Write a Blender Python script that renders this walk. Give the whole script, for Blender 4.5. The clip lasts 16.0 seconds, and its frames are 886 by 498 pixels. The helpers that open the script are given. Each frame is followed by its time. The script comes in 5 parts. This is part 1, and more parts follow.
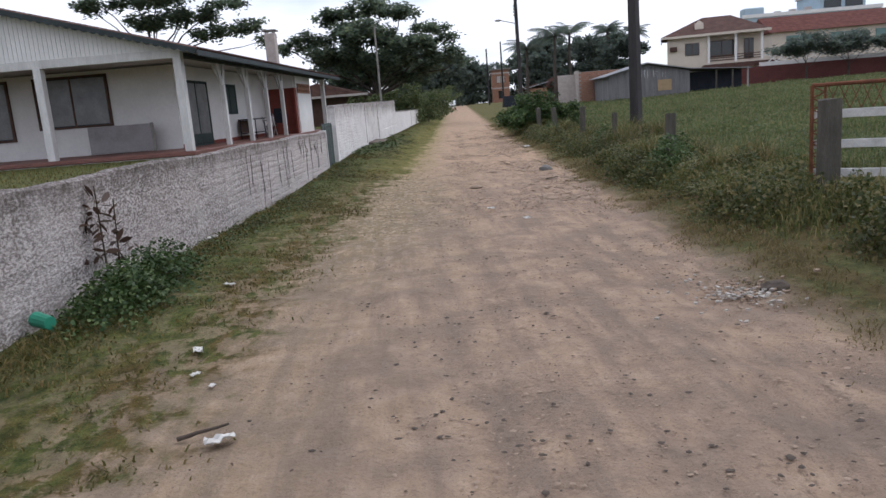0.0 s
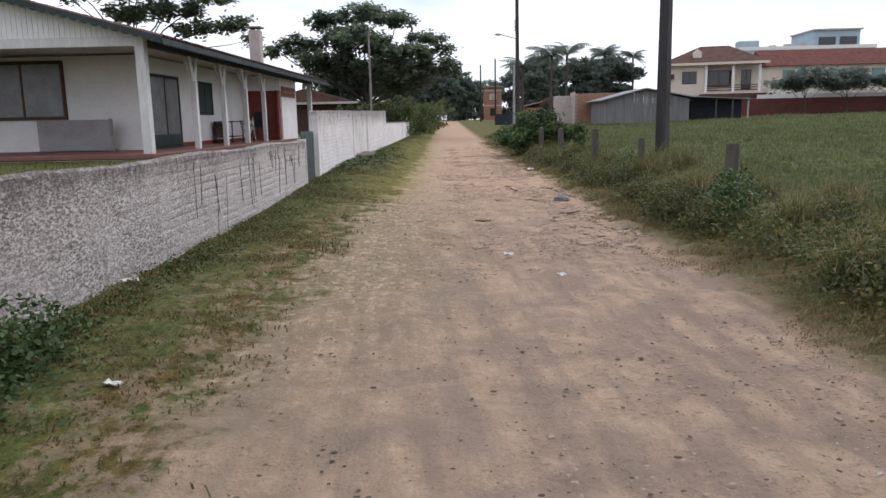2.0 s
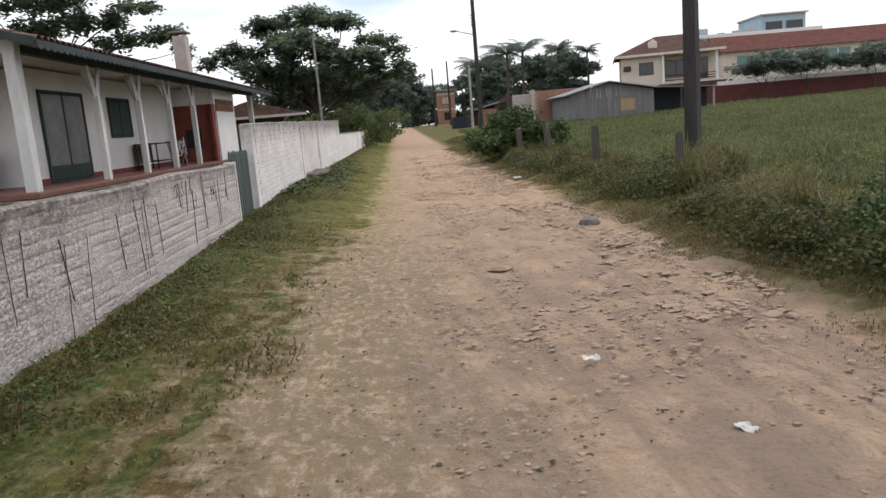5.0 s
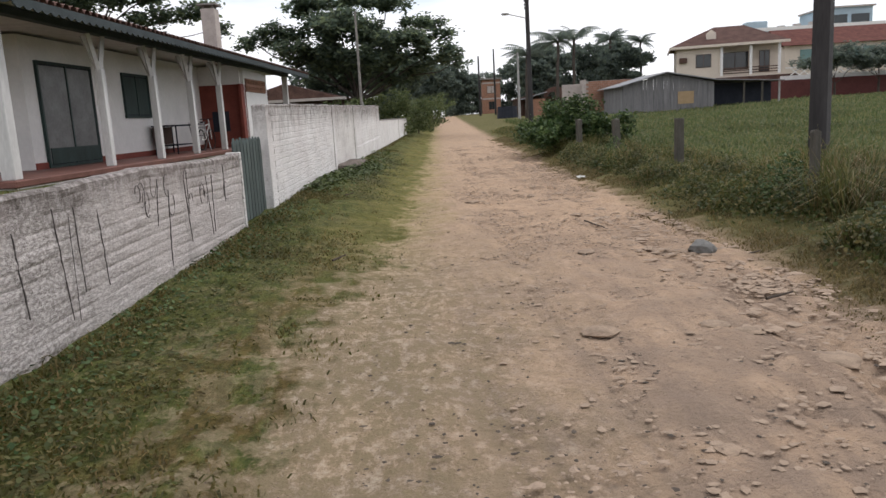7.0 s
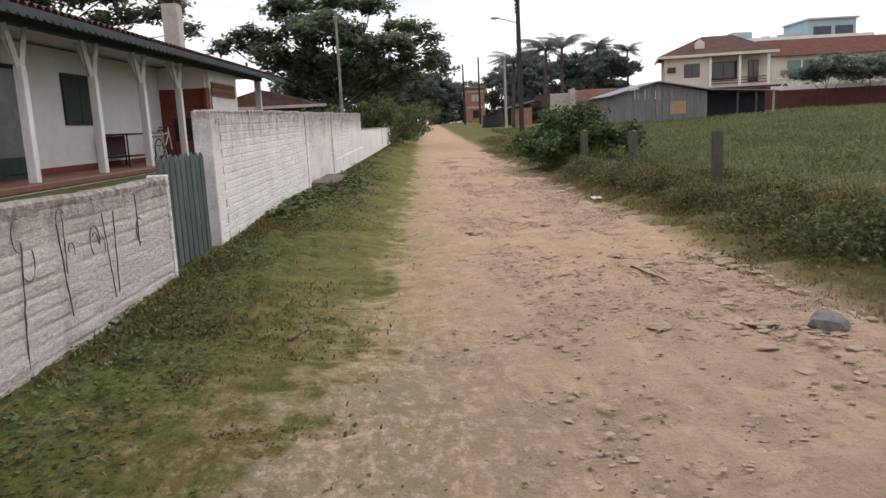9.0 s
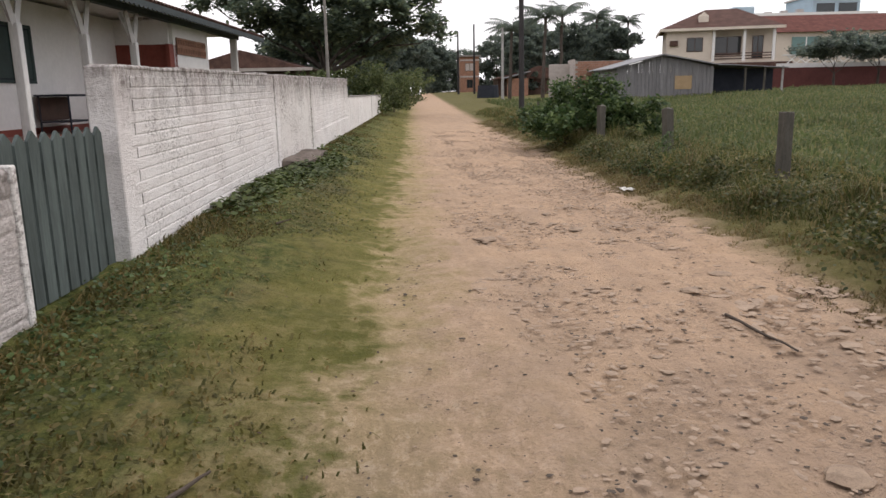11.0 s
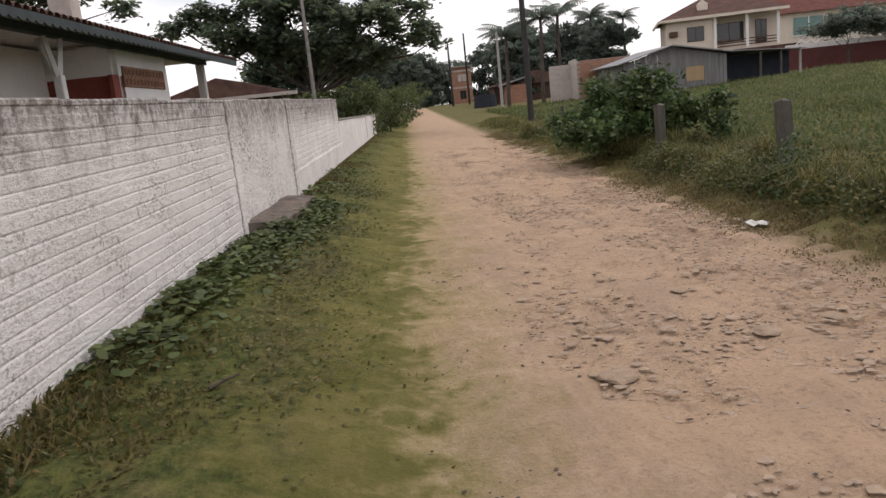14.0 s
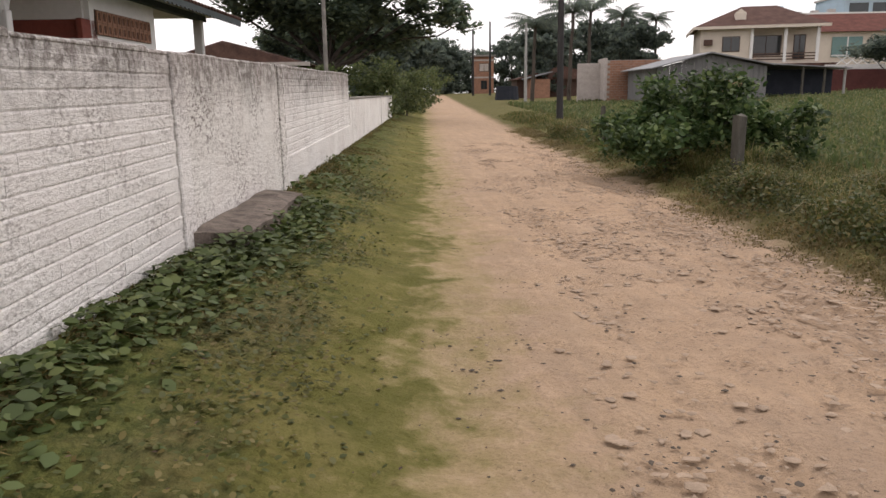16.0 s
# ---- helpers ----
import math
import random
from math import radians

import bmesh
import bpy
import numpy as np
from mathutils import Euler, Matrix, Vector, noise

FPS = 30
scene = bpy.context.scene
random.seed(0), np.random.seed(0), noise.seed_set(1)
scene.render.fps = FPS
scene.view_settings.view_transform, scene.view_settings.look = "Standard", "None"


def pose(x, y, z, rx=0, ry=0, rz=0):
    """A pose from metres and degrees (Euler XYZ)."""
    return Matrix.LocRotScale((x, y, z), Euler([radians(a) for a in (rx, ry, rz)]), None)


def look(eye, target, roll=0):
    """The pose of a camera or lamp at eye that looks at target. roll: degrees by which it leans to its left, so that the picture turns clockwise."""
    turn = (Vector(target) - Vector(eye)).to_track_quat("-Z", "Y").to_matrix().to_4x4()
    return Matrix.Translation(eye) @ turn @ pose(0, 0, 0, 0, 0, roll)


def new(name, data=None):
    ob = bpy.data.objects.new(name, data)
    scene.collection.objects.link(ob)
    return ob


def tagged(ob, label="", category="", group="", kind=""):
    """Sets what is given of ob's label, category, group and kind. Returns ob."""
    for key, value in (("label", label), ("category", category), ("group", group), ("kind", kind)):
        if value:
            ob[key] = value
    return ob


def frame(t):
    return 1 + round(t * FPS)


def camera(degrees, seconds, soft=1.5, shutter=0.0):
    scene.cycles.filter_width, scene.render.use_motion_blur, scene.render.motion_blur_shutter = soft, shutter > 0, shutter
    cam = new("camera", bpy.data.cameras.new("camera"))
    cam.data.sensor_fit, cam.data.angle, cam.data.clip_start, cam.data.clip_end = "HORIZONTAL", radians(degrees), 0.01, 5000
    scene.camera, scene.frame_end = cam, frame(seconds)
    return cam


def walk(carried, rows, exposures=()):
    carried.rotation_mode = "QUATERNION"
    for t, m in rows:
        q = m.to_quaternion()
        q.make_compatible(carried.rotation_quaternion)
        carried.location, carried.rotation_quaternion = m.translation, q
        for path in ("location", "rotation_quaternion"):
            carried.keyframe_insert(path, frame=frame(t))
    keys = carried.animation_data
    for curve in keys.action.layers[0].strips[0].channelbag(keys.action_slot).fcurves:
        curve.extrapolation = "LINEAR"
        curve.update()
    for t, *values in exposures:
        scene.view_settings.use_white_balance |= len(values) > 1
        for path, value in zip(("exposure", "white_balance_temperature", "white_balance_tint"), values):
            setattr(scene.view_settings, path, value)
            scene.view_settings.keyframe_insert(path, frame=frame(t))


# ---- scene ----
cam = camera(62.2, 16.0)
METRES, EYE, TILT, LEAN, TURN = 20.3, 1.5, 1.55, 0.0, -2.7
ROWS = [
    (0.0, 0.0, 0.0, 0.0, -0.97, -12.52, 4.39),
    (0.5, 0.0011, 0.0326, 0.0002, -0.14, -12.03, 2.69),
    (1.0, -0.0013, 0.0634, -0.0033, 1.16, -10.49, 2.16),
    (1.5, -0.005, 0.0939, -0.0067, -0.71, -11.57, 4.38),
    (2.0, -0.0097, 0.1254, -0.0044, -1.7, -11.45, 1.09),
    (2.5, -0.0157, 0.1564, -0.0049, -3.66, -10.77, 4.34),
    (3.0, -0.0178, 0.1884, -0.0053, -1.77, -10.87, 2.49),
    (3.5, -0.0203, 0.22, -0.0084, -2.17, -11.8, 3.04),
    (4.0, -0.0213, 0.2504, -0.0082, -5.98, -11.73, 3.95),
    (6.5, -0.0208, 0.4079, -0.0127, -3.55, -10.62, 4.48),
    (7.0, -0.0213, 0.4378, -0.0142, -2.14, -11.79, 3.04),
    (7.5, -0.0223, 0.4672, -0.0135, -5.5, -13.03, 3.63),
    (8.0, -0.0205, 0.4968, -0.0145, -6.89, -11.76, 3.78),
    (8.5, -0.0253, 0.5275, -0.0152, -3.72, -10.96, 3.04),
    (11.0, -0.0249, 0.6779, -0.0181, -4.03, -13.57, 1.01),
    (11.5, -0.0292, 0.7083, -0.0194, -4.4, -13.07, 3.12),
    (12.0, -0.0273, 0.7388, -0.019, 0.99, -11.99, 3.05),
    (12.5, -0.0301, 0.7725, -0.0192, -4.66, -12.65, 2.91),
    (13.0, -0.0278, 0.8028, -0.0204, -5.55, -10.24, 2.78),
    (13.5, -0.0295, 0.8335, -0.0215, -4.0, -11.41, 2.48),
    (14.0, -0.0323, 0.8623, -0.0216, -4.8, -12.63, 5.79),
    (14.5, -0.0315, 0.8928, -0.0228, -2.84, -12.3, 1.76),
    (15.0, -0.0308, 0.9239, -0.026, -4.2, -12.32, 1.48),
    (15.5, -0.0323, 0.9548, -0.0259, -5.61, -10.18, 2.64),
    (16.0, -0.0325, 0.9863, -0.0265, -3.28, -13.46, 0.63),
]
walk(cam, [(t, pose(0, 0, EYE, TILT, LEAN, TURN) @ pose(METRES * x, METRES * y, METRES * z, 90 + pitch, roll, yaw)) for t, x, y, z, yaw, pitch, roll in ROWS],
     exposures=[(0.0, 0.08, 5850, 14), (1.0, 0.16, 5900, 14), (2.0, 0.24, 6050, 14), (2.5, 0.04, 6150, 13), (3.0, 0.0, 6250, 13), (3.5, 0.2, 6300, 13), (4.0, 0.3, 6350, 12), (6.5, 0.2, 6350, 12), (8.0, 0.26, 6400, 13), (11.0, 0.32, 6600, 15), (12.5, 0.12, 6650, 15), (14.0, 0.12, 6700, 16), (15.0, 0.26, 6800, 16), (16.0, 0.27, 6850, 16)])

# ---- world, sun, exposure ----
world = bpy.data.worlds.new("overcast_sky")
scene.world = world
world.use_nodes = True
wn, wl = world.node_tree.nodes, world.node_tree.links
for n in list(wn):
    wn.remove(n)
w_out = wn.new("ShaderNodeOutputWorld")
w_sky = wn.new("ShaderNodeTexSky")
w_sky.sky_type, w_sky.sun_disc = "NISHITA", False
w_sky.sun_elevation, w_sky.sun_rotation = radians(50), radians(60)
w_bg1 = wn.new("ShaderNodeBackground")
w_bg1.inputs[1].default_value = 0.12
wl.new(w_sky.outputs[0], w_bg1.inputs[0])
w_bg2 = wn.new("ShaderNodeBackground")
w_bg2.inputs[0].default_value = (1.0, 1.0, 1.02, 1)
w_bg2.inputs[1].default_value = 1.05
w_tc = wn.new("ShaderNodeTexCoord")
w_map = wn.new("ShaderNodeMapping")
w_map.inputs["Scale"].default_value = (1.4, 1.4, 5.5)
w_map.inputs["Location"].default_value = (0.35, 0.1, 0.3)
w_noise = wn.new("ShaderNodeTexNoise")
w_noise.inputs["Scale"].default_value, w_noise.inputs["Detail"].default_value = 2.2, 6
w_ramp = wn.new("ShaderNodeValToRGB")
w_ramp.color_ramp.elements[0].position, w_ramp.color_ramp.elements[0].color = 0.30, (0.25, 0.25, 0.25, 1)
w_ramp.color_ramp.elements[1].position, w_ramp.color_ramp.elements[1].color = 0.52, (1, 1, 1, 1)
wl.new(w_tc.outputs["Generated"], w_map.inputs[0])
wl.new(w_map.outputs[0], w_noise.inputs[0])
wl.new(w_noise.outputs[0], w_ramp.inputs[0])
w_mix = wn.new("ShaderNodeMixShader")
wl.new(w_ramp.outputs[0], w_mix.inputs[0])
wl.new(w_bg1.outputs[0], w_mix.inputs[1])
wl.new(w_bg2.outputs[0], w_mix.inputs[2])
wl.new(w_mix.outputs[0], w_out.inputs[0])

sun_data = bpy.data.lights.new("sun", "SUN")
sun_data.energy, sun_data.angle, sun_data.color = 1.1, radians(20), (1.0, 0.96, 0.9)
sun = new("sun", sun_data)
sun.matrix_world = look((0, 0, 30), (-14, -8, 9))


# ---- materials ----
class Mat:
    """A small builder for node materials."""

    def __init__(self, name, rough=0.85, metal=0.0, spec=0.3):
        self.m = bpy.data.materials.new(name)
        self.m.use_nodes = True
        self.n, self.l = self.m.node_tree.nodes, self.m.node_tree.links
        self.p = self.n["Principled BSDF"]
        self.p.inputs["Roughness"].default_value = rough
        self.p.inputs["Metallic"].default_value = metal
        self.p.inputs["Specular IOR Level"].default_value = spec
        self.at = self.n.new("ShaderNodeNewGeometry").outputs["Position"]

    def noise(self, scale, detail=5, stretch=(1, 1, 1), rough=0.6):
        mp = self.n.new("ShaderNodeMapping")
        mp.inputs["Scale"].default_value = stretch
        t = self.n.new("ShaderNodeTexNoise")
        t.inputs["Scale"].default_value, t.inputs["Detail"].default_value, t.inputs["Roughness"].default_value = scale, detail, rough
        self.l.new(self.at, mp.inputs[0])
        self.l.new(mp.outputs[0], t.inputs[0])
        return t.outputs[0]

    def ramp(self, src, stops):
        r = self.n.new("ShaderNodeValToRGB")
        e = r.color_ramp.elements
        while len(e) < len(stops):
            e.new(0.5)
        for el, (pos, c) in zip(e, stops):
            el.position = pos
            el.color = (c, c, c, 1) if isinstance(c, (int, float)) else (*c, 1)
        self.l.new(src, r.inputs[0])
        return r.outputs[0]

    def mix(self, fac, a, b, mode="MIX"):
        x = self.n.new("ShaderNodeMix")
        x.data_type, x.blend_type = "RGBA", mode
        for i, v in ((0, fac), (6, a), (7, b)):
            sock = x.inputs[i]
            if isinstance(v, (int, float)):
                sock.default_value = v if i == 0 else (v, v, v, 1)
            elif isinstance(v, tuple):
                sock.default_value = (*v, 1)
            else:
                self.l.new(v, sock)
        return x.outputs[2]

    def math(self, op, a, b=0.0, clamp=False):
        x = self.n.new("ShaderNodeMath")
        x.operation, x.use_clamp = op, clamp
        for sock, v in ((x.inputs[0], a), (x.inputs[1], b)):
            if isinstance(v, (int, float)):
                sock.default_value = v
            else:
                self.l.new(v, sock)
        return x.outputs[0]

    def xyz(self):
        s = self.n.new("ShaderNodeSeparateXYZ")
        self.l.new(self.at, s.inputs[0])
        return s.outputs

    def island(self):
        return self.n.new("ShaderNodeNewGeometry").outputs["Random Per Island"]

    def rand(self):
        return self.n.new("ShaderNodeObjectInfo").outputs["Random"]

    def color(self, src):
        if isinstance(src, tuple):
            self.p.inputs["Base Color"].default_value = (*src, 1)
        else:
            self.l.new(src, self.p.inputs["Base Color"])
        return self

    def bump(self, src, strength=0.4, dist=0.01):
        b = self.n.new("ShaderNodeBump")
        b.inputs["Strength"].default_value, b.inputs["Distance"].default_value = strength, dist
        self.l.new(src, b.inputs["Height"])
        self.l.new(b.outputs[0], self.p.inputs["Normal"])
        return self


def plain(name, c, rough=0.8, metal=0.0, var=0.25, scale=6.0, bump=0.25, stretch=(1, 1, 1), spec=0.3):
    """A surface of one colour with grain and stains at two scales."""
    k = Mat(name, rough, metal, spec)
    big = k.ramp(k.noise(scale, 4, stretch), [(0.3, 1 - var), (0.7, 1.0)])
    fine = k.ramp(k.noise(scale * 9, 5, stretch), [(0.3, 1 - var * 0.6), (0.65, 1.0)])
    k.color(k.mix(1.0, k.mix(1.0, c, big, "MULTIPLY"), fine, "MULTIPLY"))
    k.bump(k.noise(scale * 12, 4, stretch), bump, 0.008)
    return k.m


def leaf_mat(name, dark, mid, light, trans=0.25):
    k = Mat(name, 0.55, 0, 0.3)
    isl = k.island()
    c = k.ramp(isl, [(0.0, dark), (0.55, mid), (0.97, light)])
    big = k.ramp(k.noise(0.7, 3), [(0.3, 0.65), (0.7, 1.1)])
    c = k.mix(1.0, c, big, "MULTIPLY")
    k.color(c)
    t = k.n.new("ShaderNodeBsdfTranslucent")
    k.l.new(c, t.inputs[0])
    mx = k.n.new("ShaderNodeMixShader")
    mx.inputs[0].default_value = trans
    k.l.new(k.p.outputs[0], mx.inputs[1])
    k.l.new(t.outputs[0], mx.inputs[2])
    k.l.new(mx.outputs[0], k.n["Material Output"].inputs[0])
    return k.m


def ground_mat():
    k = Mat("sandy_road_and_verges", 0.95, 0, 0.12)
    x, y, z = k.xyz()
    u = k.math("SUBTRACT", x, k.math("MULTIPLY", y, 0.078))
    n1, n2, n3, n4 = k.noise(0.9, 6), k.noise(5.0, 6), k.noise(38, 4), k.noise(0.28, 3)
    streak = k.noise(3.2, 5, (1.6, 0.16, 1))
    sand = k.ramp(n2, [(0.25, (0.34, 0.24, 0.165)), (0.5, (0.425, 0.305, 0.212)), (0.75, (0.52, 0.39, 0.285))])
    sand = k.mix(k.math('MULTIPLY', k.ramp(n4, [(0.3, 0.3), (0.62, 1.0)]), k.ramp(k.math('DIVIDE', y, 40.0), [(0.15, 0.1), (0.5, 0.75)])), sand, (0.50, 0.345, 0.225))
    sand = k.mix(k.math("MULTIPLY", k.ramp(streak, [(0.45, 0.0), (0.62, 0.75)]), k.ramp(k.math("DIVIDE", y, 30.0), [(0.35, 1.0), (0.6, 0.3)])), sand, (0.255, 0.19, 0.145))
    damp = k.math("MULTIPLY", k.ramp(k.noise(1.6, 6), [(0.42, 0.1), (0.6, 0.72)]), k.ramp(k.math("DIVIDE", y, 22.0), [(0.45, 1.0), (0.85, 0.3)]))
    sand = k.mix(damp, sand, (0.225, 0.172, 0.135))
    # dark flecks at two scales paint the small shadows of clods and crumbs
    sand = k.mix(k.ramp(n3, [(0.53, 0.0), (0.74, 0.5)]), sand, (0.16, 0.125, 0.10))
    crumbs = k.math('MULTIPLY', k.ramp(k.noise(13, 7, (1, 1, 1), 0.75), [(0.55, 0.0), (0.64, 0.75)]), k.ramp(k.math('DIVIDE', k.math('ADD', u, k.math('MULTIPLY', n1, 0.8)), 2.5), [(0.2, 0.35), (0.6, 1.0)]))
    sand = k.mix(crumbs, sand, (0.19, 0.14, 0.105))
    # turf creeps in from both sides
    ln = k.math("ADD", u, k.math("MULTIPLY", k.math("SUBTRACT", n1, 0.5), 1.3))
    ln = k.math("ADD", ln, k.math("MULTIPLY", k.math("SUBTRACT", n2, 0.5), 1.2))
    near_shift = k.ramp(k.math("DIVIDE", y, 30.0), [(0.0, 0.28), (0.3, 0.35), (0.45, 0.45), (0.6, 0.0)])
    left = k.ramp(k.math("DIVIDE", k.math("ADD", k.math("ADD", ln, near_shift), 4.0), 6.0), [(0.43, 1.0), (0.485, 0.0)])
    rn = k.math("ADD", u, k.math("MULTIPLY", k.math("SUBTRACT", n1, 0.5), 0.7))
    rn = k.math("ADD", rn, k.math("MULTIPLY", k.math("SUBTRACT", n2, 0.5), 0.5))
    right = k.ramp(k.math("DIVIDE", rn, 5.0), [(0.42, 0.0), (0.52, 1.0)])
    turf = k.ramp(n2, [(0.3, (0.055, 0.07, 0.016)), (0.5, (0.10, 0.105, 0.028)), (0.72, (0.17, 0.135, 0.052))])
    turf = k.mix(k.ramp(k.noise(1.3, 5), [(0.5, 0.0), (0.66, 0.8)]), turf, (0.19, 0.14, 0.085))
    turf = k.mix(k.ramp(n3, [(0.4, 0.0), (0.7, 0.6)]), turf, (0.045, 0.055, 0.018))
    mott = k.noise(4.5, 8, (1.2, 0.8, 1), 0.72)
    bare = k.math("MULTIPLY", k.ramp(mott, [(0.49, 0.0), (0.54, 1.0)]), k.ramp(k.math("DIVIDE", k.math("ADD", ln, 4.0), 6.0), [(0.25, 0.25), (0.46, 1.0)]))
    bare = k.math("MULTIPLY", bare, k.ramp(k.math("DIVIDE", y, 30.0), [(0.4, 1.0), (0.62, 0.25)]))
    left = k.math("MULTIPLY", left, k.math("SUBTRACT", 1.0, k.math("MULTIPLY", bare, 0.85)))
    # a moss-green film on the sand along the middle-left of the far stretch
    film = k.math("MULTIPLY", k.ramp(k.math("DIVIDE", k.math("ADD", ln, 4.0), 6.0), [(0.43, 1.0), (0.57, 0.0)]), k.ramp(k.math("DIVIDE", y, 30.0), [(0.5, 0.08), (0.64, 0.8)]))
    sand = k.mix(film, sand, (0.23, 0.205, 0.062))
    fine = k.noise(9, 9, (1.3, 0.8, 1), 0.8)
    turf = k.mix(k.ramp(fine, [(0.5, 0.0), (0.62, 0.65)]), turf, (0.20, 0.15, 0.075))
    turf = k.mix(k.ramp(fine, [(0.38, 0.8), (0.48, 0.0)]), turf, (0.04, 0.048, 0.016))
    zone = k.math("MULTIPLY", k.ramp(k.math("DIVIDE", k.math("ADD", ln, 4.0), 6.0), [(0.5, 1.0), (0.74, 0.0)]), k.ramp(k.math("DIVIDE", y, 30.0), [(0.2, 0.2), (0.3, 1.0), (0.5, 1.0), (0.62, 0.25)]))
    sand = k.mix(k.math("MULTIPLY", zone, k.ramp(fine, [(0.46, 0.85), (0.58, 0.0)])), sand, (0.225, 0.18, 0.105))
    sand = k.mix(k.math("MULTIPLY", zone, k.ramp(fine, [(0.52, 0.0), (0.64, 0.6)])), sand, (0.52, 0.45, 0.34))
    # brown worn turf on the first stretch, green and mossy on the second
    far = k.ramp(k.math("DIVIDE", y, 30.0), [(0.45, 0.0), (0.65, 1.0)])
    straw = k.mix(k.ramp(fine, [(0.4, 0.0), (0.6, 1.0)]), (0.06, 0.042, 0.013), (0.145, 0.10, 0.036))
    green = k.mix(k.ramp(fine, [(0.4, 0.0), (0.6, 1.0)]), (0.035, 0.05, 0.014), (0.115, 0.125, 0.035))
    blend = k.mix(k.ramp(k.noise(2.3, 6, (1.5, 0.55, 1), 0.65), [(0.46, 0.0), (0.56, 1.0)]), straw, green)
    turf = k.mix(k.math("MULTIPLY", k.math("SUBTRACT", 1.0, far), 0.85), turf, blend)
    moss = k.math("MULTIPLY", far, k.ramp(k.math("DIVIDE", k.math("ADD", ln, 4.0), 6.0), [(0.28, 0.0), (0.36, 0.75)]))
    turf = k.mix(moss, turf, k.mix(k.ramp(n1, [(0.35, 0.0), (0.65, 1.0)]), (0.105, 0.102, 0.026), (0.165, 0.15, 0.045)))
    # denser green turf by the wall, with the wall's shade put into its colour
    turf = k.mix(k.ramp(k.math("DIVIDE", k.math("ADD", ln, 4.0), 6.0), [(0.24, 0.85), (0.34, 0.0)]), turf, green)
    c = k.mix(left, sand, turf)
    c = k.mix(right, c, k.mix(0.35, turf, (0.105, 0.085, 0.05)))
    k.color(c)
    h = k.math("ADD", k.math("MULTIPLY", n2, 0.7), k.math("ADD", k.math("MULTIPLY", n3, 0.3), k.math("MULTIPLY", k.noise(13, 7, (1, 1, 1), 0.75), 0.6)))
    k.bump(h, 1.0, 0.055)
    return k.m


def painted_wall_mat(name, base, grime=0.5, dirt_top=0.0, fleck=11, worn_to=0.0):
    """Old limewash with weathered grey flecks and rain streaks."""
    k = Mat(name, 0.9, 0, 0.15)
    x, y, z = k.xyz()
    spots = k.ramp(k.noise(fleck, 9, (1, 1, 1.9), 0.72), [(0.50 - 0.05 * bool(worn_to), 0.0), (0.57 - 0.03 * bool(worn_to), 1.0)])
    patch = k.ramp(k.noise(1.7, 5), [(0.42, 0.12), (0.62, 1.0)])
    streak = k.ramp(k.noise(6, 5, (1, 1, 0.12), 0.7), [(0.54, 0.0), (0.66, 1.0)])
    if worn_to:
        patch = k.math("MULTIPLY", k.ramp(k.noise(1.3, 5), [(0.34, 0.6), (0.56, 1.0)]), k.ramp(k.math("DIVIDE", y, worn_to), [(0.45, 1.0), (0.75, 0.4)]))
    c = k.mix(k.math("MULTIPLY", k.math("MULTIPLY", spots, patch), grime), base, (0.15, 0.128, 0.115))
    hair = k.ramp(k.noise(fleck * 2.6, 6, (1, 1, 1.6), 0.7), [(0.56, 0.0), (0.64, 0.7)])
    c = k.mix(k.math("MULTIPLY", hair, grime), c, (0.28, 0.245, 0.225))
    c = k.mix(k.math("MULTIPLY", streak, (0.35 if worn_to else 0.1) * grime), c, (0.20, 0.175, 0.155))
    if dirt_top:
        topd = k.ramp(k.math("SUBTRACT", k.math("ADD", k.math("DIVIDE", z, dirt_top), k.math("MULTIPLY", k.noise(4.5, 6, (1, 1, 0.22), 0.7), 0.5)), 0.5), [(0.53, 0.0), (0.66, 0.45), (0.76, 0.9)])
        topd = k.math("MULTIPLY", topd, k.ramp(k.noise(14, 6, (1, 1, 0.8), 0.7), [(0.38, 0.35), (0.58, 1.0)]))
        c = k.mix(topd, c, (0.085, 0.07, 0.06))
    c = k.mix(k.ramp(k.noise(0.8, 4), [(0.4, 0.0), (0.75, 0.3)]), c, (0.52, 0.44, 0.42))
    k.color(c)
    wob = k.noise(5, 5, (1, 0.5, 1.6), 0.6)
    k.bump(k.math("ADD", k.math("ADD", k.math("MULTIPLY", wob, 1.6), 0.0), k.math("ADD", k.math("MULTIPLY", k.noise(fleck, 9, (1, 1, 1.9), 0.72), 1.3), k.math("MULTIPLY", k.noise(80, 3), 0.4))), 0.7, 0.026)
    return k.m


M_GROUND = ground_mat()
M_LOWWALL = painted_wall_mat("rough_weathered_limewash", (0.585, 0.545, 0.52), 1.0, 1.10, 26, 21.0)
M_HIWALL = painted_wall_mat("white_painted_block", (0.79, 0.77, 0.75), 0.65, 1.74, 24)
M_RENDER = painted_wall_mat("rough_stained_render", (0.72, 0.70, 0.67), 1.0, 1.74, 17)
M_HOUSE = plain("white_house_paint", (0.78, 0.76, 0.74), 0.8, var=0.12, scale=1.2, bump=0.15)
M_POST = plain("worn_white_timber", (0.70, 0.68, 0.66), 0.75, var=0.25, scale=4, stretch=(1, 1, 0.2))
M_TEAL = plain("faded_teal_fascia", (0.05, 0.064, 0.067), 0.75, var=0.4, scale=3)
M_TILE = plain("weathered_clay_tile", (0.17, 0.095, 0.075), 0.9, var=0.55, scale=2.5)
M_RTILE = plain("brown_clay_tile", (0.13, 0.075, 0.062), 0.9, var=0.4, scale=1.2, spec=0.1)
